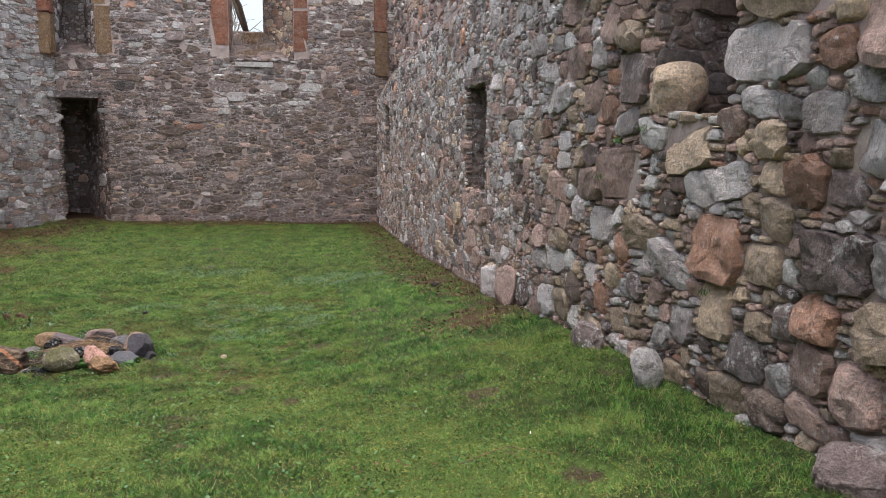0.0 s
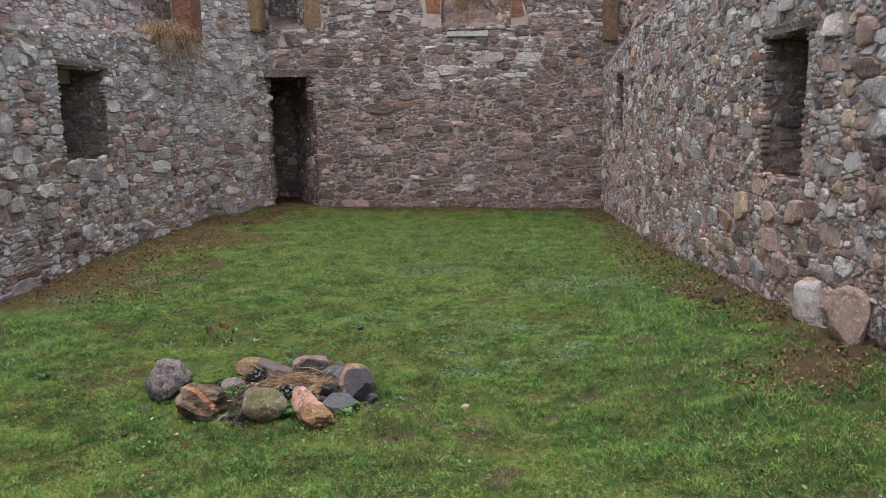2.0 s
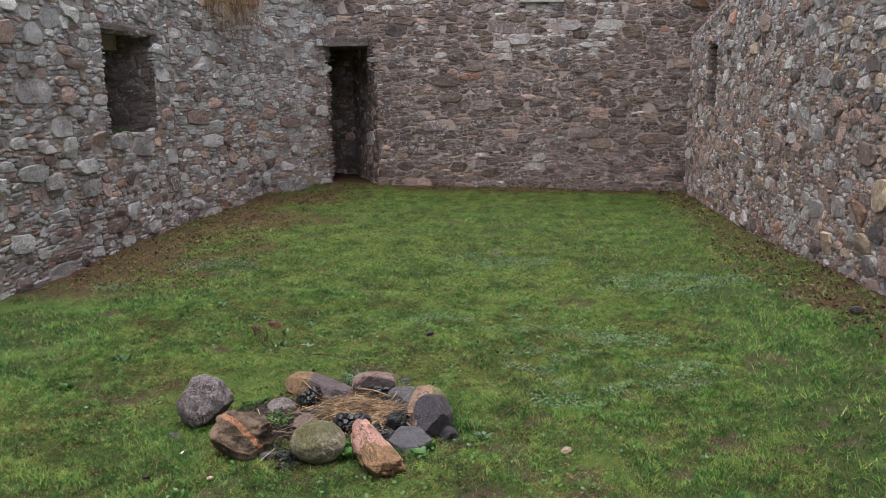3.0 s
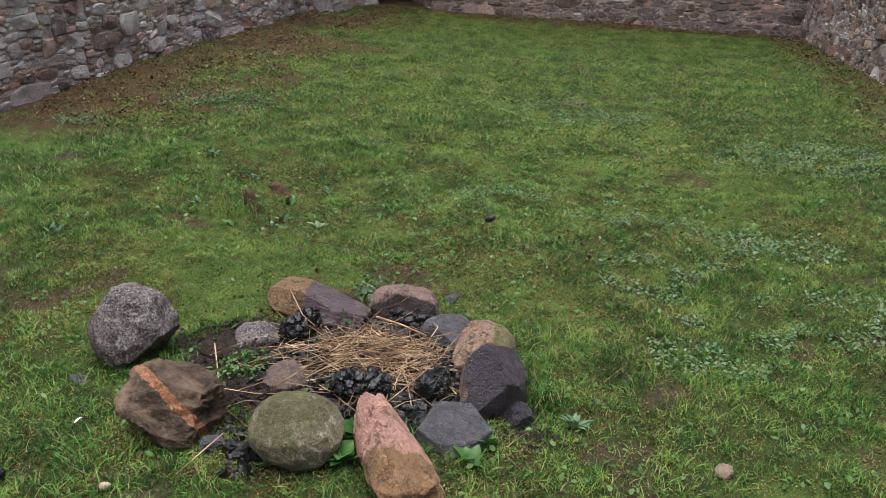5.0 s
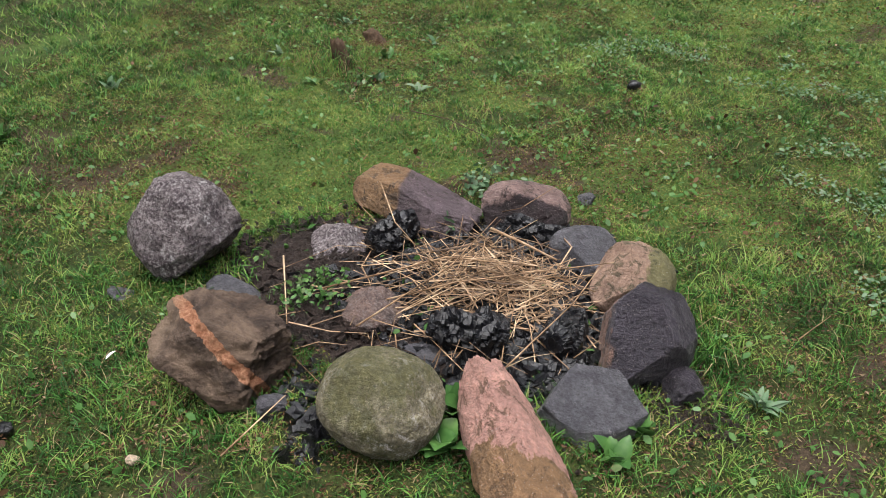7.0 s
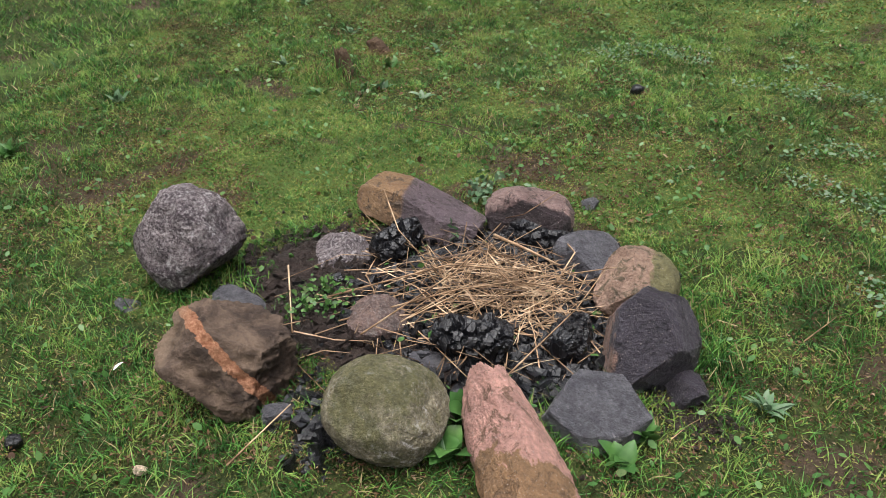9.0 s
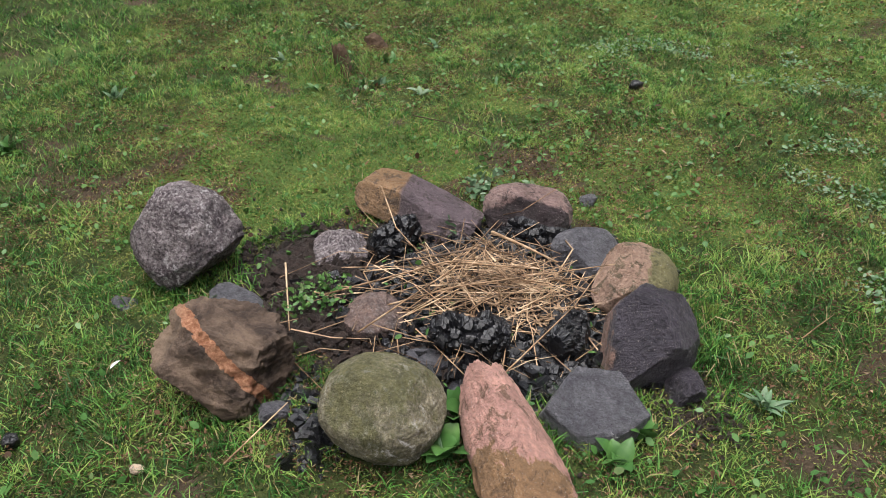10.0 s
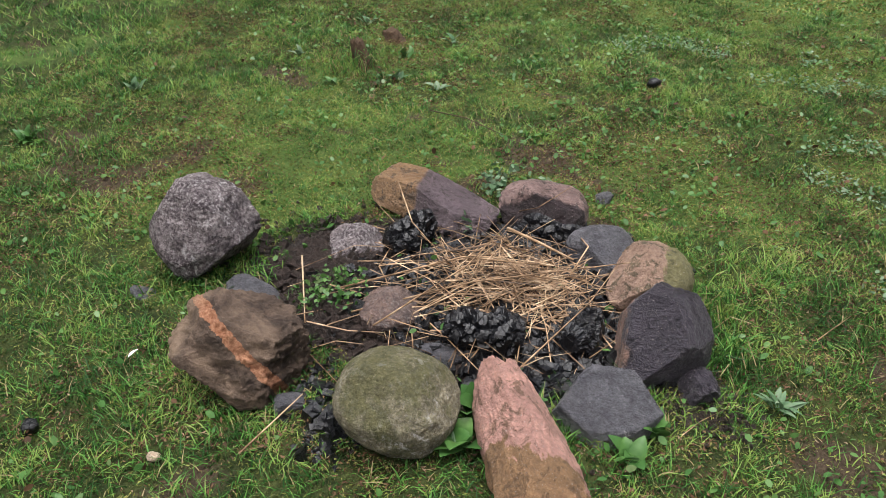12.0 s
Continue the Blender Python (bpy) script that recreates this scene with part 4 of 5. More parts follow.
boulder("boulder", "small flat blue-grey stone", (-0.868, 6.130, 0), (0.150, 0.13, 0.085), 30, 108, slate_mat, 0.07, 0, 3.4, (8, 6), chip=0.5, breaks=((0.1, -0.4, 1, 0.62), (-0.8, -0.6, 0.2, 0.75), (0.6, -0.8, 0.1, 0.8)))
boulder("boulder", "purple stone broken open to a dark face", (-1.033, 6.236, 0), (0.215, 0.165, 0.112), -6, 109, purple_mat, 0.08, 0, 2.3, (6, 0), breaks=((-0.15, -0.8, 0.35, 0.52), (0.2, -0.1, 1, 0.86)))
boulder("boulder", "long wedge of rust and purple stone", (-1.298, 6.182, 0), (0.300, 0.13, 0.095), -12, 110, wedge_mat, 0.08, 0, 6.0, (0, 6), bed=(0.2, -0.4, 1), chip=0.6, breaks=((-0.05, -1, 0.35, 0.62), (0.5, 0, 0.85, 0.50), (0.9, -0.5, 0.2, 0.8), (-0.5, 0, 1, 0.82)))
boulder("boulder", "grey stone bedded in wet mud", (-1.420, 5.985, 0), (0.130, 0.12, 0.072), 20, 111, granite, 0.16, 0, 2.8, (0, 0), breaks=((0.2, -0.7, 0.7, 0.62), (-0.6, -0.2, 0.7, 0.6), (0.8, 0, 0.5, 0.75)), sink=0.025)
boulder("boulder", "small flat blue-grey slate half in the grass", (-1.560, 5.735, 0), (0.130, 0.090, 0.060), -15, 112, slate_mat, 0.08, 0, 3.4, (6, 0), chip=0.5, breaks=((0, -0.3, 1, 0.6), (0.8, -0.6, 0, 0.75), (-0.8, -0.6, 0.1, 0.8)))
boulder("boulder", "speckled pink stone inside the hearth", (-1.244, 5.758, 0), (0.128, 0.11, 0.075), 15, 113, speckled, 0.12, 0, 2.6, breaks=((0, -0.6, 0.8, 0.7), (0.8, 0.1, 0.5, 0.74), (-0.7, 0, 0.7, 0.78)))
boulder("boulder", "small dark slate beside the mossy boulder", (-1.114, 5.690, 0), (0.10, 0.05, 0.035), 12, 114, slate_mat, 0.10, 0, 3.2)
boulder("boulder", "small dark stone pressed against the slab", (-0.628, 5.765, 0), (0.065, 0.08, 0.070), 25, 157, dark_mat, 0.14, 4, 2.8)
boulder("boulder", "broken piece of dark slate in front of the hearth", (-1.322, 5.470, 0), (0.055, 0.045, 0.03), 25, 158, slate_mat, 0.14, 4, 3.0, sink=0.005)
boulder("boulder", "small chip of grey slate in the turf behind the hearth", (-0.905, 6.400, 0), (0.05, 0.035, 0.025), 40, 159, slate_mat, 0.14, 4, 3.0, sink=0.005, detail=5)
boulder("boulder", "chip of dark slate sunk in the grass", (-1.800, 5.690, 0), (0.045, 0.05, 0.03), 70, 160, slate_mat, 0.14, 4, 3.0, sink=0.012, detail=5)
boulder("boulder", "rounded tan boulder lying in the open window", (2.12, 3.84, 1.225), (0.26, 0.27, 0.27), 10, 151, STONES["tan"], 0.08, 2, 2.4, sink=0.0, group="wall boulders")
boulder("boulder", "pale rounded stone at the foot of the wall", (1.90, 3.60, 0), (0.15, 0.15, 0.22), 10, 152, STONES["pale"], 0.10, 2, 2.4, sink=0.05, group="wall boulders")
boulder("boulder", "fallen mauve stone at the foot of the wall", (1.95, 2.27, 0), (0.19, 0.24, 0.17), 30, 153, STONES["mauve"], 0.14, 5, 2.8, sink=0.05, group="wall boulders")
boulder("boulder", "fallen mauve stone at the foot of the wall", (1.92, 4.35, 0), (0.14, 0.30, 0.18), 10, 154, STONES["mauve"], 0.14, 5, 2.8, sink=0.05, group="wall boulders")
boulder("boulder", "large rounded stone at the foot of the wall", (2.01, 6.16, 0), (0.16, 0.36, 0.32), 5, 155, STONES["pink"], 0.12, 4, 2.6, sink=0.05, group="wall boulders")
boulder("boulder", "large pale stone at the foot of the wall", (2.03, 6.72, 0), (0.14, 0.32, 0.38), 5, 156, STONES["grey"], 0.10, 4, 2.8, sink=0.05, group="wall boulders")
boulder("mud_mound", "mound of wet dark mud beside the hearth", (-1.480, 5.915, 0), (0.25, 0.27, 0.040), 0, 115, mud_mat, 0.55, 0, 2.0, sink=0.03, group="", category="mud")
boulder("pebble", "small tan pebble in the grass", (-1.489, 5.301, 0), (0.024, 0.018, 0.016), 0, 116, STONES["tan"], 0.2, 2, sink=0.0, group="pebbles", detail=3)
boulder("pebble", "small tan pebble in the grass", (-0.144, 5.646, 0), (0.045, 0.04, 0.03), 40, 117, STONES["tan"], 0.2, 3, sink=0.0, group="pebbles", detail=3)
boulder("charcoal_lump", "black lump of charcoal on the grass", (-0.869, 7.176, 0), (0.055, 0.045, 0.035), 40, 118, char_mat, 0.3, 4, sink=0.0, group="charcoal", detail=3, category="charcoal")
boulder("charcoal_lump", "black lump of charcoal on the grass", (-1.734, 5.286, 0), (0.03, 0.03, 0.025), 10, 119, char_mat, 0.3, 4, sink=0.0, group="charcoal", detail=3, category="charcoal")
boulder("clod", "dark clod of earth on the grass", (1.70, 7.48, 0), (0.10, 0.08, 0.06), 10, 120, mud_mat, 0.3, 3, sink=0.01, group="", detail=3, category="clod")


def burnt_log(label, at, length, radius, turn, seed, rise=0.0):
    """A charred log end, checked into blocks."""
    rng = np.random.default_rng(seed)
    bm = bmesh.new()
    n, m = 48, 32
    off = Vector(rng.uniform(-20, 20, 3))
    rows = []
    for i in range(m + 1):
        t = i / m
        end = min(1.0, 0.35 + 3.2 * min(t, 1 - t))
        row = []
        for k in range(n):
            a = 2 * math.pi * k / n
            p = Vector(((t - 0.5) * length, math.cos(a), math.sin(a)))
            ca = a * 7 / (2 * math.pi) + 0.5 * math.sin(t * 7 + seed)
            ct = t * 5 + 0.35 * math.sin(a * 2 + seed) + 0.5 * (int(ca) % 2)
            plate = noise.cell(Vector((int(ca) % 7 + 0.5, int(ct) + 0.5, seed + 0.5)))
            crack = min(ca % 1, 1 - ca % 1, ct % 1, 1 - ct % 1) < 0.09
            r = radius * end ** 0.5 * (0.92 + 0.13 * plate - 0.17 * crack + 0.26 * noise.noise(Vector((p.x * 16, p.y * 1.2, p.z * 1.2)) + off))
            row.append(bm.verts.new((p.x + rng.normal(0, 0.001), p.y * r, p.z * r)))
        rows.append(row)
    for i in range(m):
        for k in range(n):
            bm.faces.new((rows[i][k], rows[i][(k + 1) % n], rows[i + 1][(k + 1) % n], rows[i + 1][k]))
    bm.faces.new(list(reversed(rows[0])))
    bm.faces.new(rows[-1])
    bmesh.ops.recalc_face_normals(bm, faces=bm.faces)
    rot = Euler((0, radians(rise), radians(turn))).to_matrix()
    for v in bm.verts:
        v.co = rot @ v.co
    low = min(v.co.z for v in bm.verts)
    for v in bm.verts:
        v.co.z -= low
    ob = part("burnt_log", bm, char_mat, None, smooth=False)
    ob.location = (at[0], at[1], on_ground(*at) - 0.008)
    return tagged(ob, label, "log", "burnt logs")


burnt_log("black burnt log end cracked into shiny blocks", (-1.038, 5.742), 0.155, 0.048, 8, 1)
burnt_log("black burnt log end leaning by the hearth stones", (-1.300, 6.030), 0.13, 0.042, 60, 2, -12)
burnt_log("burnt log end half under the straw", (-0.984, 6.166), 0.17, 0.035, -8, 3)
burnt_log("burnt log end beside the slab", (-0.859, 5.826), 0.13, 0.040, 75, 4, 12)


def scatter_lumps(name, label, category, spots, count, size, seed, material):
    """Loose angular lumps in patches, one mesh."""
    rng = np.random.default_rng(seed)
    verts, faces = [], []
    base = [(-1, -1, -1), (1, -1, -1), (1, 1, -1), (-1, 1, -1), (-1, -1, 1), (1, -1, 1), (1, 1, 1), (-1, 1, 1)]
    quads = [(0, 3, 2, 1), (4, 5, 6, 7), (0, 1, 5, 4), (1, 2, 6, 5), (2, 3, 7, 6), (3, 0, 4, 7)]
    for _ in range(count):
        cx, cy, rx, ry = spots[int(rng.integers(0, len(spots)))]
        x, y = rng.normal(cx, rx), rng.normal(cy, ry)
        s = size * rng.uniform(0.35, 1.0) ** 1.5
        rot = Euler(rng.uniform(0, 6.28, 3)).to_matrix()
        dims = Vector(rng.uniform(0.5, 1.0, 3)) * s
        z = on_ground(x, y) + s * rng.uniform(0.1, 0.9)
        k = len(verts)
        for b in base:
            p = rot @ Vector((b[0] * dims.x, b[1] * dims.y, b[2] * dims.z)) * rng.uniform(0.5, 1.15)
            verts.append((x + p.x, y + p.y, z + p.z))
        faces += [tuple(i + k for i in q) for q in quads]
    return tagged(link_mesh(name, verts, faces, material, smooth=False), label, category, kind="stuff")


scatter_lumps("charcoal", "loose black charcoal covering the hearth floor", "charcoal", [(-1.064, 5.926, 0.14, 0.14), (-0.87, 5.90, 0.06, 0.12), (-0.89, 5.80, 0.06, 0.07), (-0.964, 6.126, 0.12, 0.06), (-1.214, 5.926, 0.1, 0.1), (-0.964, 5.726, 0.08, 0.06)], 2900, 0.014, 5, char_mat)
scatter_lumps("charcoal", "larger wet shiny lumps of charcoal in the hearth", "charcoal", [(-0.85, 5.84, 0.05, 0.07), (-0.93, 5.75, 0.06, 0.05), (-0.95, 6.12, 0.10, 0.05), (-1.27, 5.95, 0.06, 0.08), (-1.05, 5.85, 0.16, 0.12)], 650, 0.019, 25, char_mat)
scatter_lumps("charcoal", "loose charcoal spilled beside the mossy boulder", "charcoal", [(-1.214, 5.446, 0.025, 0.03), (-1.224, 5.430, 0.02, 0.02), (-1.284, 5.526, 0.03, 0.05)], 150, 0.017, 6, char_mat)
scatter_lumps("mud_clods", "wet clods of dark mud beside the hearth", "mud", [(-1.49, 5.90, 0.07, 0.07), (-1.43, 5.97, 0.05, 0.05), (-1.40, 5.70, 0.05, 0.04)], 1700, 0.016, 16, mud_mat)
scatter_lumps("crumbs", "crumbs of mud and ash round the hearth", "mud", [(-1.364, 5.726, 0.12, 0.12), (-1.494, 5.926, 0.10, 0.10), (-1.214, 5.826, 0.2, 0.15), (-0.614, 5.746, 0.04, 0.05)], 2600, 0.008, 7, mud_mat)


def strand(verts, faces, pts, r, sides=3):
    """A thin bent stem as a tapering prism."""
    k0 = len(verts)
    for i, p in enumerate(pts):
        d = (pts[min(i + 1, len(pts) - 1)] - pts[max(i - 1, 0)]).normalized()
        a = d.orthogonal().normalized()
        b = d.cross(a)
        rr = r * (1 - 0.45 * i / (len(pts) - 1))
        for s in range(sides):
            t = 2 * math.pi * s / sides
            q = p + (a * math.cos(t) + b * math.sin(t)) * rr
            verts.append(tuple(q))
    for i in range(len(pts) - 1):
        for s in range(sides):
            a, b = k0 + i * sides + s, k0 + i * sides + (s + 1) % sides
            faces.append((a, b, b + sides, a + sides))
    faces.append(tuple(k0 + s for s in reversed(range(sides))))
    faces.append(tuple(k0 + (len(pts) - 1) * sides + s for s in range(sides)))


def straw_heap():
    rng = np.random.default_rng(8)
    verts, faces = [], []
    for i in range(540):
        heap = i < 290
        sx, sy = (0.070, 0.045) if heap else (0.15, 0.105)
        x, y = rng.normal(-1.005 if heap else -1.05, sx), rng.normal(5.930 if heap else 5.890, sy)
        h = (0.07 if heap else 0.05) * math.exp(-(((x + 1.05) / 0.16) ** 2 + ((y - 5.955) / 0.13) ** 2)) + 0.018
        z = on_ground(x, y) + 0.008 + h * rng.uniform(0.15, 1.0)
        a = rng.normal(0.25, 0.85) if rng.random() < 0.62 else rng.uniform(0, math.pi)
        ln = rng.uniform(0.04, 0.14) if heap else rng.uniform(0.09, 0.30)
        d = Vector((math.cos(a), math.sin(a), rng.normal(0, 0.10)))
        bend = Vector(rng.normal(0, 0.05, 3)) * ln
        p = Vector((x, y, z))
        strand(verts, faces, [p - d * ln / 2, p + bend, p + d * ln / 2], rng.uniform(0.0007, 0.0021))
    return tagged(link_mesh("straw_heap", verts, faces, straw_mat, smooth=False), "heap of pale dry straw and stalks on the charred hearth", "straw", kind="stuff")


straw_heap()


def dry_stem(label, pts, r):
    verts, faces = [], []
    strand(verts, faces, [Vector((x, y, on_ground(x, y) + z)) for x, y, z in pts], r * 0.7, 5)
    return tagged(link_mesh("dry_stem", verts, faces, straw_mat), label, "stem", "dry stems")


STEM = "pale dry plant stem lying across the hearth"
dry_stem(STEM, [(-1.354, 5.766, 0.05), (-1.134, 5.906, 0.085), (-0.954, 5.946, 0.09)], 0.0035)
dry_stem(STEM, [(-1.314, 5.726, 0.03), (-1.094, 5.846, 0.07), (-0.794, 5.906, 0.17)], 0.0030)
dry_stem(STEM, [(-1.244, 5.676, 0.05), (-1.114, 5.876, 0.09), (-1.074, 6.106, 0.09)], 0.0028)
dry_stem(STEM, [(-0.944, 5.586, 0.10), (-0.854, 5.826, 0.11), (-0.814, 5.976, 0.13)], 0.0026)
dry_stem(STEM, [(-0.954, 5.646, 0.02), (-0.964, 5.726, 0.05)], 0.0034)
dry_stem(STEM, [(-1.074, 6.046, 0.09), (-0.994, 5.996, 0.11), (-0.914, 5.986, 0.09)], 0.0058)
dry_stem(STEM, [(-0.924, 6.126, 0.06), (-0.894, 6.056, 0.09), (-0.914, 5.956, 0.07)], 0.0035)
dry_stem(STEM, [(-1.374, 6.146, 0.10), (-1.274, 5.976, 0.11), (-1.154, 5.876, 0.08)], 0.0028)
dry_stem("pale dry stem standing in the mud", [(-1.484, 5.846, 0.07), (-1.394, 5.676, 0.02)], 0.0032)
dry_stem("pale dry stem leaning on the purple stone", [(-1.114, 6.226, 0.02), (-1.034, 6.166, 0.09), (-0.964, 6.206, 0.14)], 0.0020)
dry_stem("thin dry stalk lying on the grass", [(-1.494, 6.706, 0.035), (-1.364, 6.666, 0.045), (-1.234, 6.606, 0.03)], 0.0028)
dry_stem("thin dry stalk lying on the grass", [(-0.414, 5.976, 0.03), (-0.354, 6.046, 0.05)], 0.0022)
dry_stem("thin dry stalk lying on the grass", [(-1.334, 5.326, 0.03), (-1.294, 5.476, 0.04)], 0.0026)
dry_stem("thin dry stalk lying on the grass", [(0.85, 2.95, 0.03), (1.05, 3.03, 0.05), (1.22, 2.90, 0.03)], 0.0030)


# ---- small plants ----
def leaf_verts(length, width, curl, fold, steps=5):
    """A pointed oval leaf along x, with a folded midrib."""
    verts, faces = [], []
    for i in range(steps + 1):
        t = i / steps
        w = width * math.sin(math.pi * min(1, 0.06 + 0.94 * t) ** 0.8) ** 0.8 if 0 < t < 1 else width * 0.06
        z = length * curl * math.sin(t * 2.2)
        verts += [(t * length, -w / 2, z + fold * w), (t * length, 0, z), (t * length, w / 2, z + fold * w)]
    for i in range(steps):
        a = i * 3
        faces += [(a, a + 3, a + 4, a + 1), (a + 1, a + 4, a + 5, a + 2)]
    return verts, faces


def leafy_plant(name, label, at, leaves, size, width, seed, lift=(15, 50), material=None):
    rng = np.random.default_rng(seed)
    plant = tagged(new(name), label, "plant", "weeds")
    plant.location = (at[0], at[1], on_ground(*at))
    a0 = rng.uniform(0, 6.28)
    for k in range(leaves):
        verts, faces = leaf_verts(size * rng.uniform(0.65, 1.15), size * width * rng.uniform(0.85, 1.15), rng.uniform(0.05, 0.3), 0.18)
        a = a0 + 2 * math.pi * k / leaves + rng.normal(0, 0.3)
        m = Euler((0, -radians(rng.uniform(*lift)), a)).to_matrix()
        ob = link_mesh("leaf", [tuple(m @ Vector(v)) for v in verts], faces, material or weed_mat, plant)
        ob.location = (rng.normal(0, 0.008), rng.normal(0, 0.008), 0.005)
    return plant


leafy_plant("dock_plant", "green dock leaves beside the flat slate", (-0.689, 5.626), 6, 0.06, 0.55, 3, (20, 60))
leafy_plant("dock_plant", "green dock leaves beside the flat slate", (-0.724, 5.556), 5, 0.05, 0.6, 4, (10, 45))
leafy_plant("dock_plant", "bright green broad-leaved dock between two boulders", (-1.005, 5.475), 9, 0.060, 0.72, 1, (5, 40))
leafy_plant("dock_plant", "bright green broad-leaved dock between two boulders", (-1.000, 5.56), 6, 0.065, 0.65, 2, (25, 65))
leafy_plant("dock_plant", "bright green broad-leaved dock between two boulders", (-0.990, 5.62), 5, 0.065, 0.65, 6, (35, 75))
leafy_plant("thistle_rosette", "pale green rosette of narrow leaves in the turf", (-0.484, 5.776), 15, 0.048, 0.22, 5, (8, 40), clover_mat)
for k, (px, py) in enumerate(((-1.914, 6.926), (-1.734, 7.046), (-2.534, 6.646), (-2.594, 6.226), (-1.564, 6.976), (-2.064, 7.546), (-1.794, 7.276), (-2.164, 7.126), (-1.664, 7.476), (-2.734, 7.976), (-2.414, 7.826))):
    leafy_plant("weed_plant", "small pale green weed in the turf", (px, py), 6 + k % 4, 0.045, 0.45, 20 + k, (10, 50), clover_mat if k % 3 else weed_mat)


def small_leaves(name, label, category, spots, count, size, seed, material, lift=0.03, flat=0.5):
    """Many small leaves in patches, as one mesh. spots: x, y, half width, half depth."""
    rng = np.random.default_rng(seed)
    weight = np.array([s[2] * s[3] for s in spots])
    s = rng.choice(len(spots), count, p=weight / weight.sum())
    spot = np.array(spots)[s]
    a, q = rng.uniform(0, 6.28, count), rng.uniform(0, 1, count) ** 0.6
    xs, ys = spot[:, 0] + spot[:, 2] * q * np.cos(a), spot[:, 1] + spot[:, 3] * q * np.sin(a)
    ok = value_noise(xs, ys, 9, 51) > 0.36
    xs, ys = xs[ok], ys[ok]
    zs = ground_height(xs, ys) + rng.uniform(0.004, lift, len(xs))
    verts, faces = [], []
    for x, y, z in zip(xs, ys, zs):
        m = Euler((rng.normal(0, flat), rng.normal(0, flat), rng.uniform(0, 6.28))).to_matrix()
        r = size * rng.uniform(0.6, 1.25)
        k = len(verts)
        for px, py, pz in ((-1, 0, 0), (-0.3, -0.62, 0.12), (0.6, -0.5, 0.05), (1.05, 0, -0.1), (0.6, 0.5, 0.05), (-0.3, 0.62, 0.12)):
            p = m @ Vector((px * r, py * r, pz * r))
            verts.append((x + p.x, y + p.y, z + p.z))
        faces.append(tuple(range(k, k + 6)))
    return tagged(link_mesh(name, verts, faces, material), label, category, kind="stuff")


small_leaves("parsley_weed", "bushy bright green weed growing beside the hearth", "plant", [(-1.384, 5.776, 0.085, 0.075)], 330, 0.0062, 9, weed_mat, 0.06, 0.7)
small_leaves("parsley_weed", "small green weed behind the hearth stones", "plant", [(-1.134, 6.346, 0.09, 0.06), (-1.144, 6.126, 0.06, 0.03)], 260, 0.010, 10, clover_mat, 0.06, 0.6)
small_leaves("parsley_weed", "thin dry weed in front of the mud", "plant", [(-1.314, 5.596, 0.05, 0.05)], 120, 0.007, 12, straw_mat, 0.05, 0.8)
CLOVER = [(-0.714, 7.646, 0.42, 0.14), (-0.264, 7.376, 0.30, 0.10), (-0.164, 6.776, 0.28, 0.20), (-0.094, 6.276, 0.25, 0.22), (0.336, 6.476, 0.35, 0.25), (0.236, 7.176, 0.3, 0.2), (-3.05, 9.2, 0.45, 0.25), (-3.55, 8.4, 0.2, 0.15), (-0.5, 9.6, 0.5, 0.3), (0.8, 8.6, 0.6, 0.4)]
small_leaves("clover", "patches of pale grey-green clover in the turf", "plant", CLOVER, 16000, 0.0062, 11, clover_mat, 0.035, 0.45)


def stump(label, at, h, r, seed):
    rng = np.random.default_rng(seed)
    bm = bmesh.new()
    rows = []
    off = Vector(rng.uniform(-20, 20, 3))
    for i in range(9):
        t = i / 8
        row = []
        for k in range(16):
            a = 2 * math.pi * k / 16
            rr = r * (1.25 - 0.5 * t) * (1 + 0.35 * noise.noise(Vector((math.cos(a) * 2, math.sin(a) * 2, t * 3)) + off))
            z = h * t * (1 + 0.25 * noise.noise(Vector((math.cos(a) * 3, math.sin(a) * 3, 7)) + off))
            row.append(bm.verts.new((rr * math.cos(a) - 0.02 * t, rr * math.sin(a), z)))
        rows.append(row)
    for i in range(8):
        for k in range(16):
            bm.faces.new((rows[i][k], rows[i][(k + 1) % 16], rows[i + 1][(k + 1) % 16], rows[i + 1][k]))
    top = bm.verts.new((-0.02, 0, h * 0.8))
    for k in range(16):
        bm.faces.new((rows[8][k], rows[8][(k + 1) % 16], top))
    ob = part("stump", bm, rotten_wood, None)
    ob.location = (at[0], at[1], on_ground(*at) - 0.01)
    return tagged(ob, label, "stump")


stump("small rotten brown stump standing in the grass", (-1.914, 7.146), 0.11, 0.030, 1)
stump("low rotten brown stump in the grass", (-1.894, 7.426), 0.05, 0.035, 2)

feather = link_mesh("feather", *leaf_verts(0.024, 0.007, 0.2, 0.2), feather_mat)
feather.matrix_world = pose(-1.689, 5.496, on_ground(-1.689, 5.496) + 0.02, 0, 0, 70)
tagged(feather, "small white feather lying on the grass", "feather")
feather2 = link_mesh("feather", *leaf_verts(0.016, 0.006, 0.2, 0.2), feather_mat)
feather2.matrix_world = pose(1.22, 3.25, on_ground(1.22, 3.25) + 0.01, 0, -40, 70)
tagged(feather2, "small white feather standing in the grass", "feather")
boulder("whitened_stone", "whitewashed stone in the foot of the wall", (-3.745, 13.03, 0.10), (0.10, 0.12, 0.19), 0, 130, white_stone, 0.15, 4, 3, sink=0.0, group="")


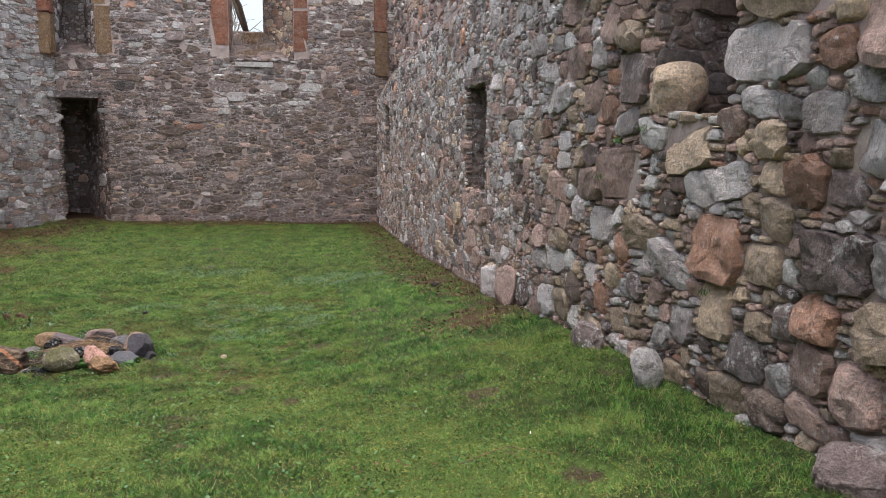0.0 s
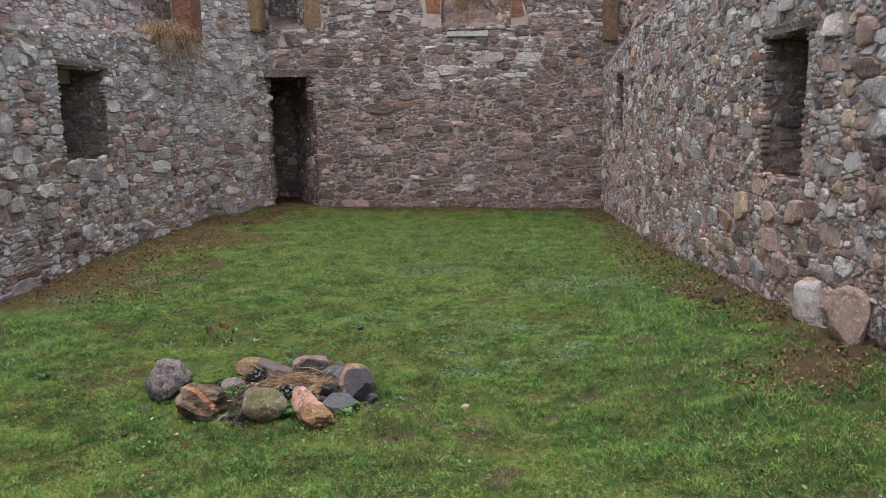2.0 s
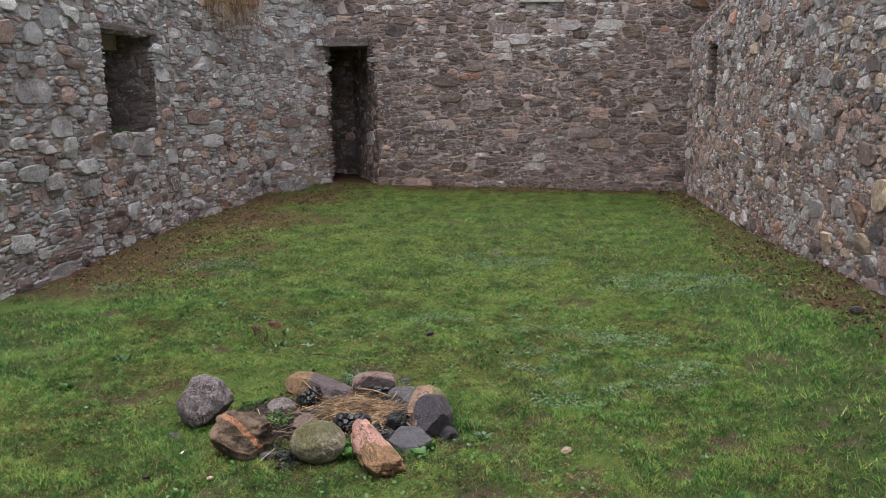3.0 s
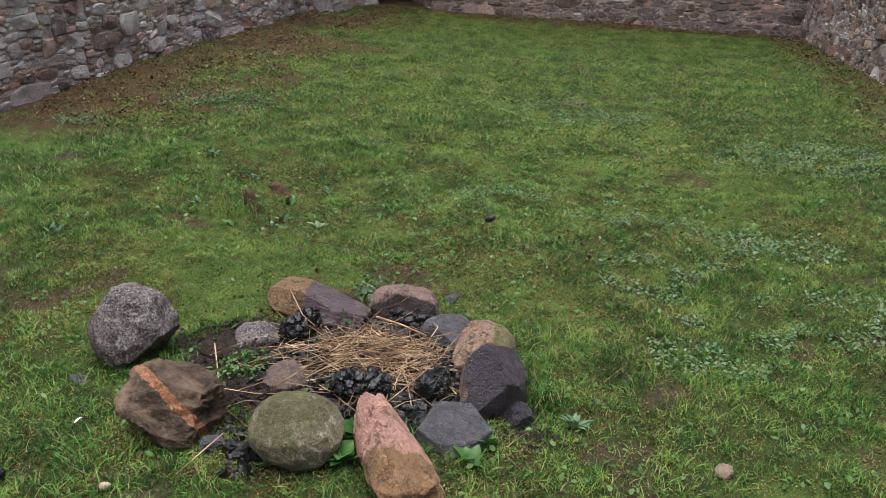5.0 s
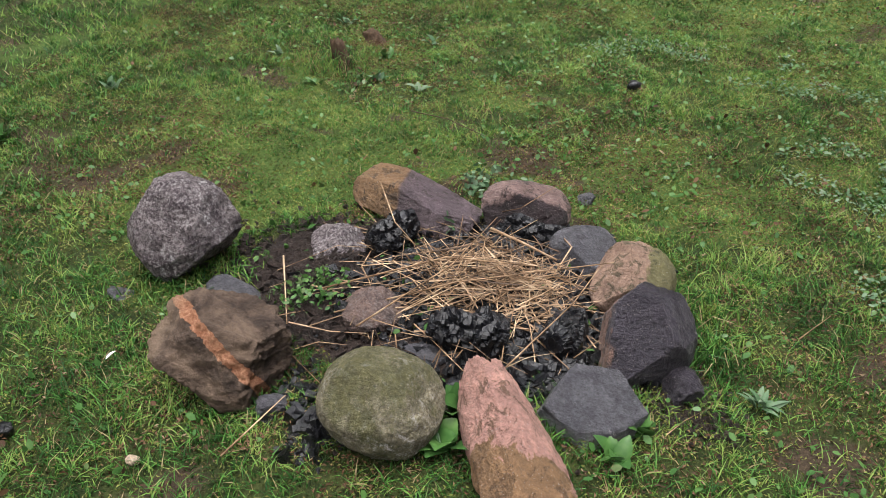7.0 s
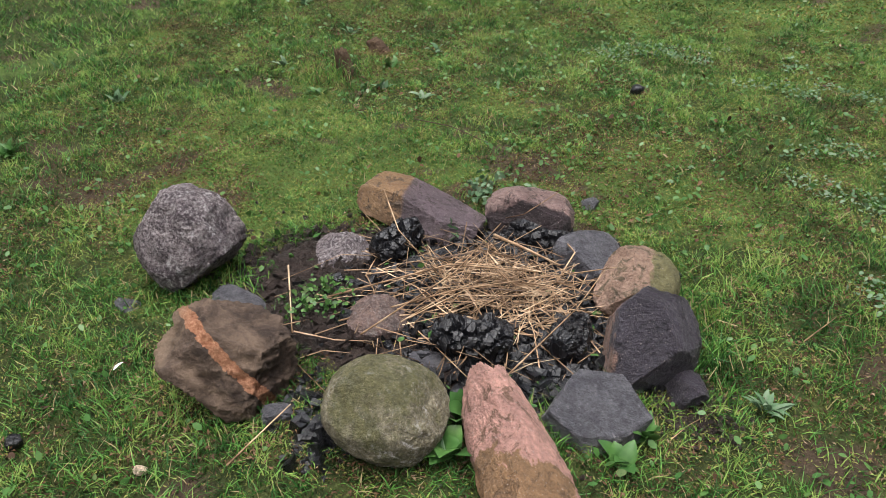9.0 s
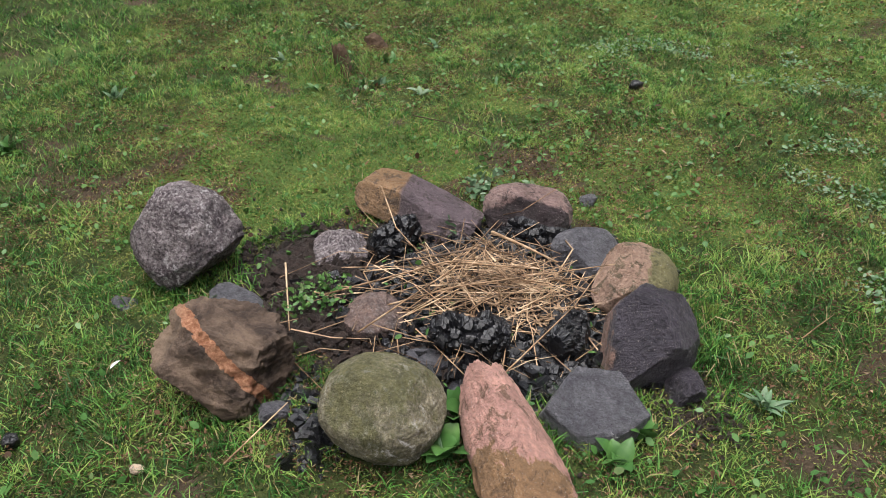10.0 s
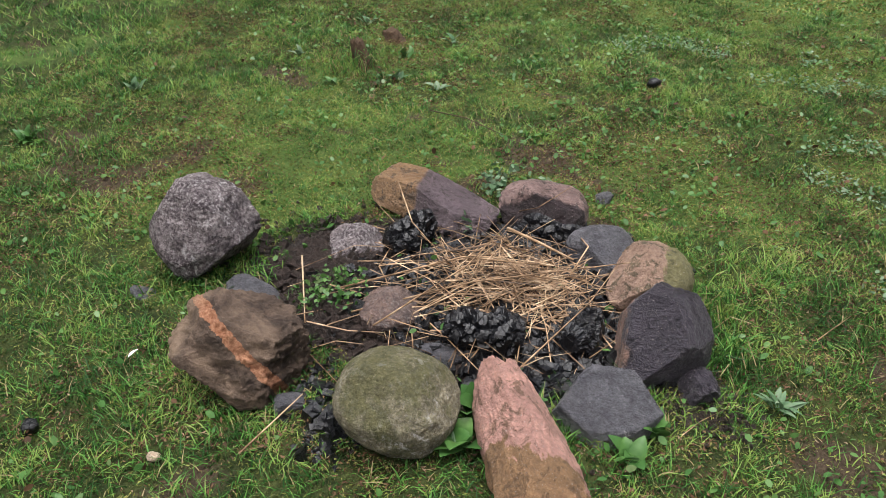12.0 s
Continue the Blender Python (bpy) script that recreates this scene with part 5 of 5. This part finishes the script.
# ---- grass ----
def blades(name, label, xs, ys, density, height, width, seed, segments, keep_if=None):
    rng = np.random.default_rng(seed)
    count = int((xs[1] - xs[0]) * (ys[1] - ys[0]) * density)
    x, y = rng.uniform(*xs, count), rng.uniform(*ys, count)
    mud, litter, moss, bare = cover_at(x, y)
    tuft = np.clip(value_noise(x, y, 2.6, 61) * 0.22 + value_noise(x, y, 9, 62) * 0.38 + value_noise(x, y, 24, 63) * 0.62 - 0.10, 0, 1)
    ok = rng.uniform(0, 1, count) < (1 - 0.97 * mud) * (1 - 0.8 * litter) * (1 - 0.85 * bare) * (0.12 + 1.35 * tuft)
    ok &= np.hypot((x - HEARTH[0]) / 0.36, (y - HEARTH[1]) / 0.30) > 1
    if keep_if is not None:
        ok &= keep_if(x, y)
    x, y, tuft, moss = x[ok], y[ok], tuft[ok], moss[ok]
    n = len(x)
    z = ground_height(x, y) - 0.004
    h = height * (0.40 + 1.5 * tuft ** 1.6 + 0.5 * rng.uniform(0, 1, n) ** 3) * (1 - 0.35 * moss)
    w = width * rng.uniform(0.6, 1.3, n)
    a = rng.uniform(0, 2 * np.pi, n)
    lean = rng.uniform(0.2, 1.9, n) * h
    b = rng.uniform(0, 2 * np.pi, n)
    sx, sy = np.cos(a) * w / 2, np.sin(a) * w / 2
    lx, ly = np.cos(b) * lean, np.sin(b) * lean
    if segments == 2:
        pts = np.stack([np.stack([x - sx, y - sy, z], 1), np.stack([x + sx, y + sy, z], 1),
                        np.stack([x + lx * 0.35 + sx * 0.8, y + ly * 0.35 + sy * 0.8, z + h * 0.62], 1), np.stack([x + lx * 0.35 - sx * 0.8, y + ly * 0.35 - sy * 0.8, z + h * 0.62], 1),
                        np.stack([x + lx, y + ly, z + h], 1)], 1)
        k = np.arange(n)[:, None] * 5
        loops = np.concatenate([k + 0, k + 1, k + 2, k + 3, k + 3, k + 2, k + 4], 1).ravel()
        starts = (np.arange(n)[:, None] * 7 + np.array([0, 4])).ravel()
    else:
        pts = np.stack([np.stack([x - sx, y - sy, z], 1), np.stack([x + sx, y + sy, z], 1), np.stack([x + lx, y + ly, z + h], 1)], 1)
        loops = np.arange(n * 3)
        starts = np.arange(n) * 3
    me = bpy.data.meshes.new(name)
    me.vertices.add(pts.shape[0] * pts.shape[1])
    me.vertices.foreach_set("co", pts.ravel())
    me.loops.add(len(loops))
    me.loops.foreach_set("vertex_index", loops)
    me.polygons.add(len(starts))
    me.polygons.foreach_set("loop_start", starts)
    me.materials.append(grass_mat)
    me.update(calc_edges=True)
    return tagged(new(name, me), label, "grass", kind="stuff")


NEAR_X, NEAR_Y = (-2.9, 0.8), (4.9, 8.3)
blades("grass", "short damp green grass round the hearth", NEAR_X, NEAR_Y, 25000, 0.0185, 0.0026, 71, 2)
blades("grass", "short green grass where the ground rises", (-4.1, 2.0), (1.9, 4.9), 17000, 0.021, 0.0032, 73, 1)
blades("grass", "short green grass across the enclosure", (-4.1, 2.0), (4.9, 14.3), 7000, 0.023, 0.0055, 72, 1, lambda x, y: ~((x > NEAR_X[0]) & (x < NEAR_X[1]) & (y < NEAR_Y[1])))


def moss_felt(name, label, xs, ys, density, size, seed, material, patchy=0.0):
    """Tiny leaves at all angles between the blades: moss, clover shoots and dead thatch."""
    rng = np.random.default_rng(seed)
    count = int((xs[1] - xs[0]) * (ys[1] - ys[0]) * density)
    x, y = rng.uniform(*xs, count), rng.uniform(*ys, count)
    mud, litter, moss, bare = cover_at(x, y)
    ok = rng.uniform(0, 1, count) < (1 - 0.97 * mud) * (1 - 0.7 * litter) * (1 - 0.6 * bare) * (0.5 + 0.6 * moss) * (1 - patchy + patchy * 2.2 * smoothstep(value_noise(x, y, 3.1, 77) * 0.6 + value_noise(x, y, 13, 78) * 0.4, 0.46, 0.66))
    x, y = x[ok], y[ok]
    n = len(x)
    base = np.stack([x, y, ground_height(x, y) + rng.uniform(0.001, 0.016, n)], 1)
    s = size * rng.uniform(0.5, 1.3, n)[:, None]
    a = rng.normal(0, 1, (n, 3)) * (1, 1, 0.5)
    a /= np.linalg.norm(a, axis=1, keepdims=True)
    b = np.cross(a, rng.normal(0, 1, (n, 3)))
    b /= np.linalg.norm(b, axis=1, keepdims=True)
    pts = np.stack([base - a * s * 0.5 - b * s * 0.2, base + b * s * 0.28, base + a * s * 0.6], 1)
    me = bpy.data.meshes.new(name)
    me.vertices.add(n * 3)
    me.vertices.foreach_set("co", pts.ravel())
    me.loops.add(n * 3)
    me.loops.foreach_set("vertex_index", np.arange(n * 3))
    me.polygons.add(n)
    me.polygons.foreach_set("loop_start", np.arange(n) * 3)
    me.materials.append(material)
    me.update(calc_edges=True)
    return tagged(new(name, me), label, name, kind="stuff")


moss_felt("moss", "yellow-green moss and thatch between the grass blades", NEAR_X, NEAR_Y, 36000, 0.0065, 75, moss_mat)
moss_felt("moss", "green moss and thatch where the ground rises", (-4.1, 2.0), (1.9, 4.9), 13000, 0.011, 79, moss_mat)
moss_felt("moss", "green moss and thatch across the enclosure", (-4.1, 2.0), (8.3, 14.3), 5500, 0.017, 80, moss_mat)
moss_felt("thatch", "brown dead thatch showing through the turf", NEAR_X, NEAR_Y, 16000, 0.009, 76, litter_mat, 1.0)


def long_tufts(name, label, spots, count, length, seed, material, droop=0.6):
    """Long thin blades in tufts. spots: x, y, z, spread."""
    rng = np.random.default_rng(seed)
    verts, faces = [], []
    for _ in range(count):
        cx, cy, cz, sp = spots[int(rng.integers(0, len(spots)))]
        p = Vector((rng.normal(cx, sp), rng.normal(cy, sp), cz))
        a = rng.uniform(0, 6.28)
        d = Vector((math.cos(a), math.sin(a), 0))
        ln = length * rng.uniform(0.5, 1.1)
        out = rng.uniform(0.3, 0.9)
        pts = [p, p + d * ln * out * 0.4 + Vector((0, 0, ln * 0.55)), p + d * ln * out + Vector((0, 0, ln * (0.75 - droop * rng.uniform(0.2, 1.4))))]
        strand(verts, faces, pts, 0.0016 if material is grass_mat else 0.0024)
    return tagged(link_mesh(name, verts, faces, material, smooth=False), label, "grass", kind="stuff")


long_tufts("grass_tuft", "longer green grass beside the boulders", [(-1.664, 5.786, 0.01, 0.045), (-1.614, 5.856, 0.01, 0.04), (-1.714, 5.766, 0.01, 0.04), (-0.614, 6.026, 0.01, 0.05), (-0.584, 5.876, 0.01, 0.04), (-0.864, 5.456, 0.02, 0.06), (-1.014, 5.426, 0.02, 0.05), (-1.344, 5.506, 0.02, 0.03), (-1.914, 7.066, 0.0, 0.06)], 900, 0.085, 81, grass_mat)
long_tufts("grass_tuft", "dry bleached grass hanging from the broken ledge", [(-4.00, 11.95, 2.47, 0.07), (-3.96, 12.2, 2.50, 0.08), (-3.91, 12.45, 2.52, 0.08), (-3.88, 12.7, 2.52, 0.08), (-4.05, 12.5, 2.6, 0.10)], 1100, 0.34, 82, straw_mat, 1.4)
long_tufts("grass_tuft", "dry bleached grass on the sill of the tall window", [(-0.15, FAR_Y + 0.3, 2.86, 0.1), (0.1, FAR_Y + 0.45, 2.95, 0.12), (-0.1, FAR_Y + 0.6, 3.1, 0.12), (-0.15, FAR_Y + 0.75, 3.2, 0.10), (0.0, FAR_Y + 0.8, 3.22, 0.10)], 1000, 0.20, 83, straw_mat)
long_tufts("grass_tuft", "green grass on the sill of the deep square window", [(-4.35, 10.1, 1.06, 0.07), (-4.4, 10.35, 1.06, 0.08), (-4.3, 10.0, 1.06, 0.06)], 260, 0.10, 84, grass_mat)
long_tufts("grass_tuft", "longer green grass along the foot of the wall", [(1.85, 4.6, 0.30, 0.12), (1.88, 4.2, 0.33, 0.1), (1.8, 3.5, 0.36, 0.14), (1.85, 3.0, 0.38, 0.12), (1.86, 5.2, 0.25, 0.1), (1.8, 2.5, 0.4, 0.15)], 1200, 0.11, 85, grass_mat)
long_tufts("wall_weed", "small green weeds rooted in the wall joints", [(2.03, 4.25, 1.50, 0.02), (2.03, 3.92, 1.56, 0.02), (2.02, 4.38, 1.30, 0.03), (2.02, 4.6, 2.0, 0.02), (2.02, 3.3, 0.86, 0.02)], 130, 0.055, 86, grass_mat)
small_leaves("dead_leaves", "small brown dead leaves scattered over the turf", "leaves", [(-1.0, 6.6, 1.8, 1.6), (-0.8, 9.5, 2.6, 2.8), (0.2, 4.2, 1.4, 1.2)], 1500, 0.0085, 21, litter_mat, 0.03, 0.6)
small_leaves("turf_weeds", "small green broad-leaved shoots scattered through the turf", "plant", [(-1.0, 6.6, 1.9, 1.6), (-0.8, 9.0, 2.8, 2.4), (-0.8, 11.5, 2.6, 2.4), (-0.4, 4.0, 2.0, 1.4)], 24000, 0.0085, 22, weed_mat, 0.03, 0.5)
small_leaves("dead_leaves", "brown dead leaves lying along the walls", "leaves", [(-3.4, 9.4, 0.8, 1.2), (-3.4, 11.5, 0.7, 1.5), (-3.2, 13.3, 0.9, 0.9), (1.7, 9.5, 0.4, 2.2), (1.75, 12.5, 0.35, 1.6), (0.0, 14.1, 2.2, 0.3), (1.55, 5.6, 0.45, 0.5), (1.75, 7.2, 0.3, 0.9)], 13000, 0.012, 13, litter_mat, 0.03, 0.5)


# ---- outside the tall window ----
def bare_tree(at, height, seed):
    rng = np.random.default_rng(seed)
    tree = tagged(new("tree"), "bare winter tree outside the tall window", "tree")
    tree.location = at
    tv, tf, bv, bf = [], [], [], []

    def grow(p, d, ln, r, level, v, f):
        pts = [p]
        for _ in range(5):
            d = (d + Vector(rng.normal(0, 0.12, 3)) + Vector((0, 0, 0.04))).normalized()
            pts.append(pts[-1] + d * ln / 5)
        strand(v, f, pts, r, 6 if level < 2 else 4)
        if level < 4:
            for k in range(3 if level else 6):
                q = pts[int(rng.integers(2, 6))]
                side = Vector(rng.normal(0, 1, 3)).normalized()
                grow(q, (d + side * 0.85).normalized(), ln * rng.uniform(0.5, 0.72), r * 0.5, level + 1, bv, bf)

    grow(Vector((0, 0, 0)), Vector((0, 0, 1)), height, 0.16, 0, tv, tf)
    link_mesh("trunk", tv, tf, bark_mat, tree)
    link_mesh("crown", bv, bf, bark_mat, tree, "bare twigs")


bare_tree((-0.3, 24.0, 0.0), 4.4, 5)
bare_tree((0.9, 27.0, 0.0), 4.8, 6)
bare_tree((-1.4, 29.0, 0.0), 5.0, 7)


# the plan in true metres
for ob in list(scene.objects):
    if ob.parent is None and ob.type in {"MESH", "EMPTY"}:
        ob.matrix_basis = Matrix.Scale(SCALE, 4) @ ob.matrix_basis
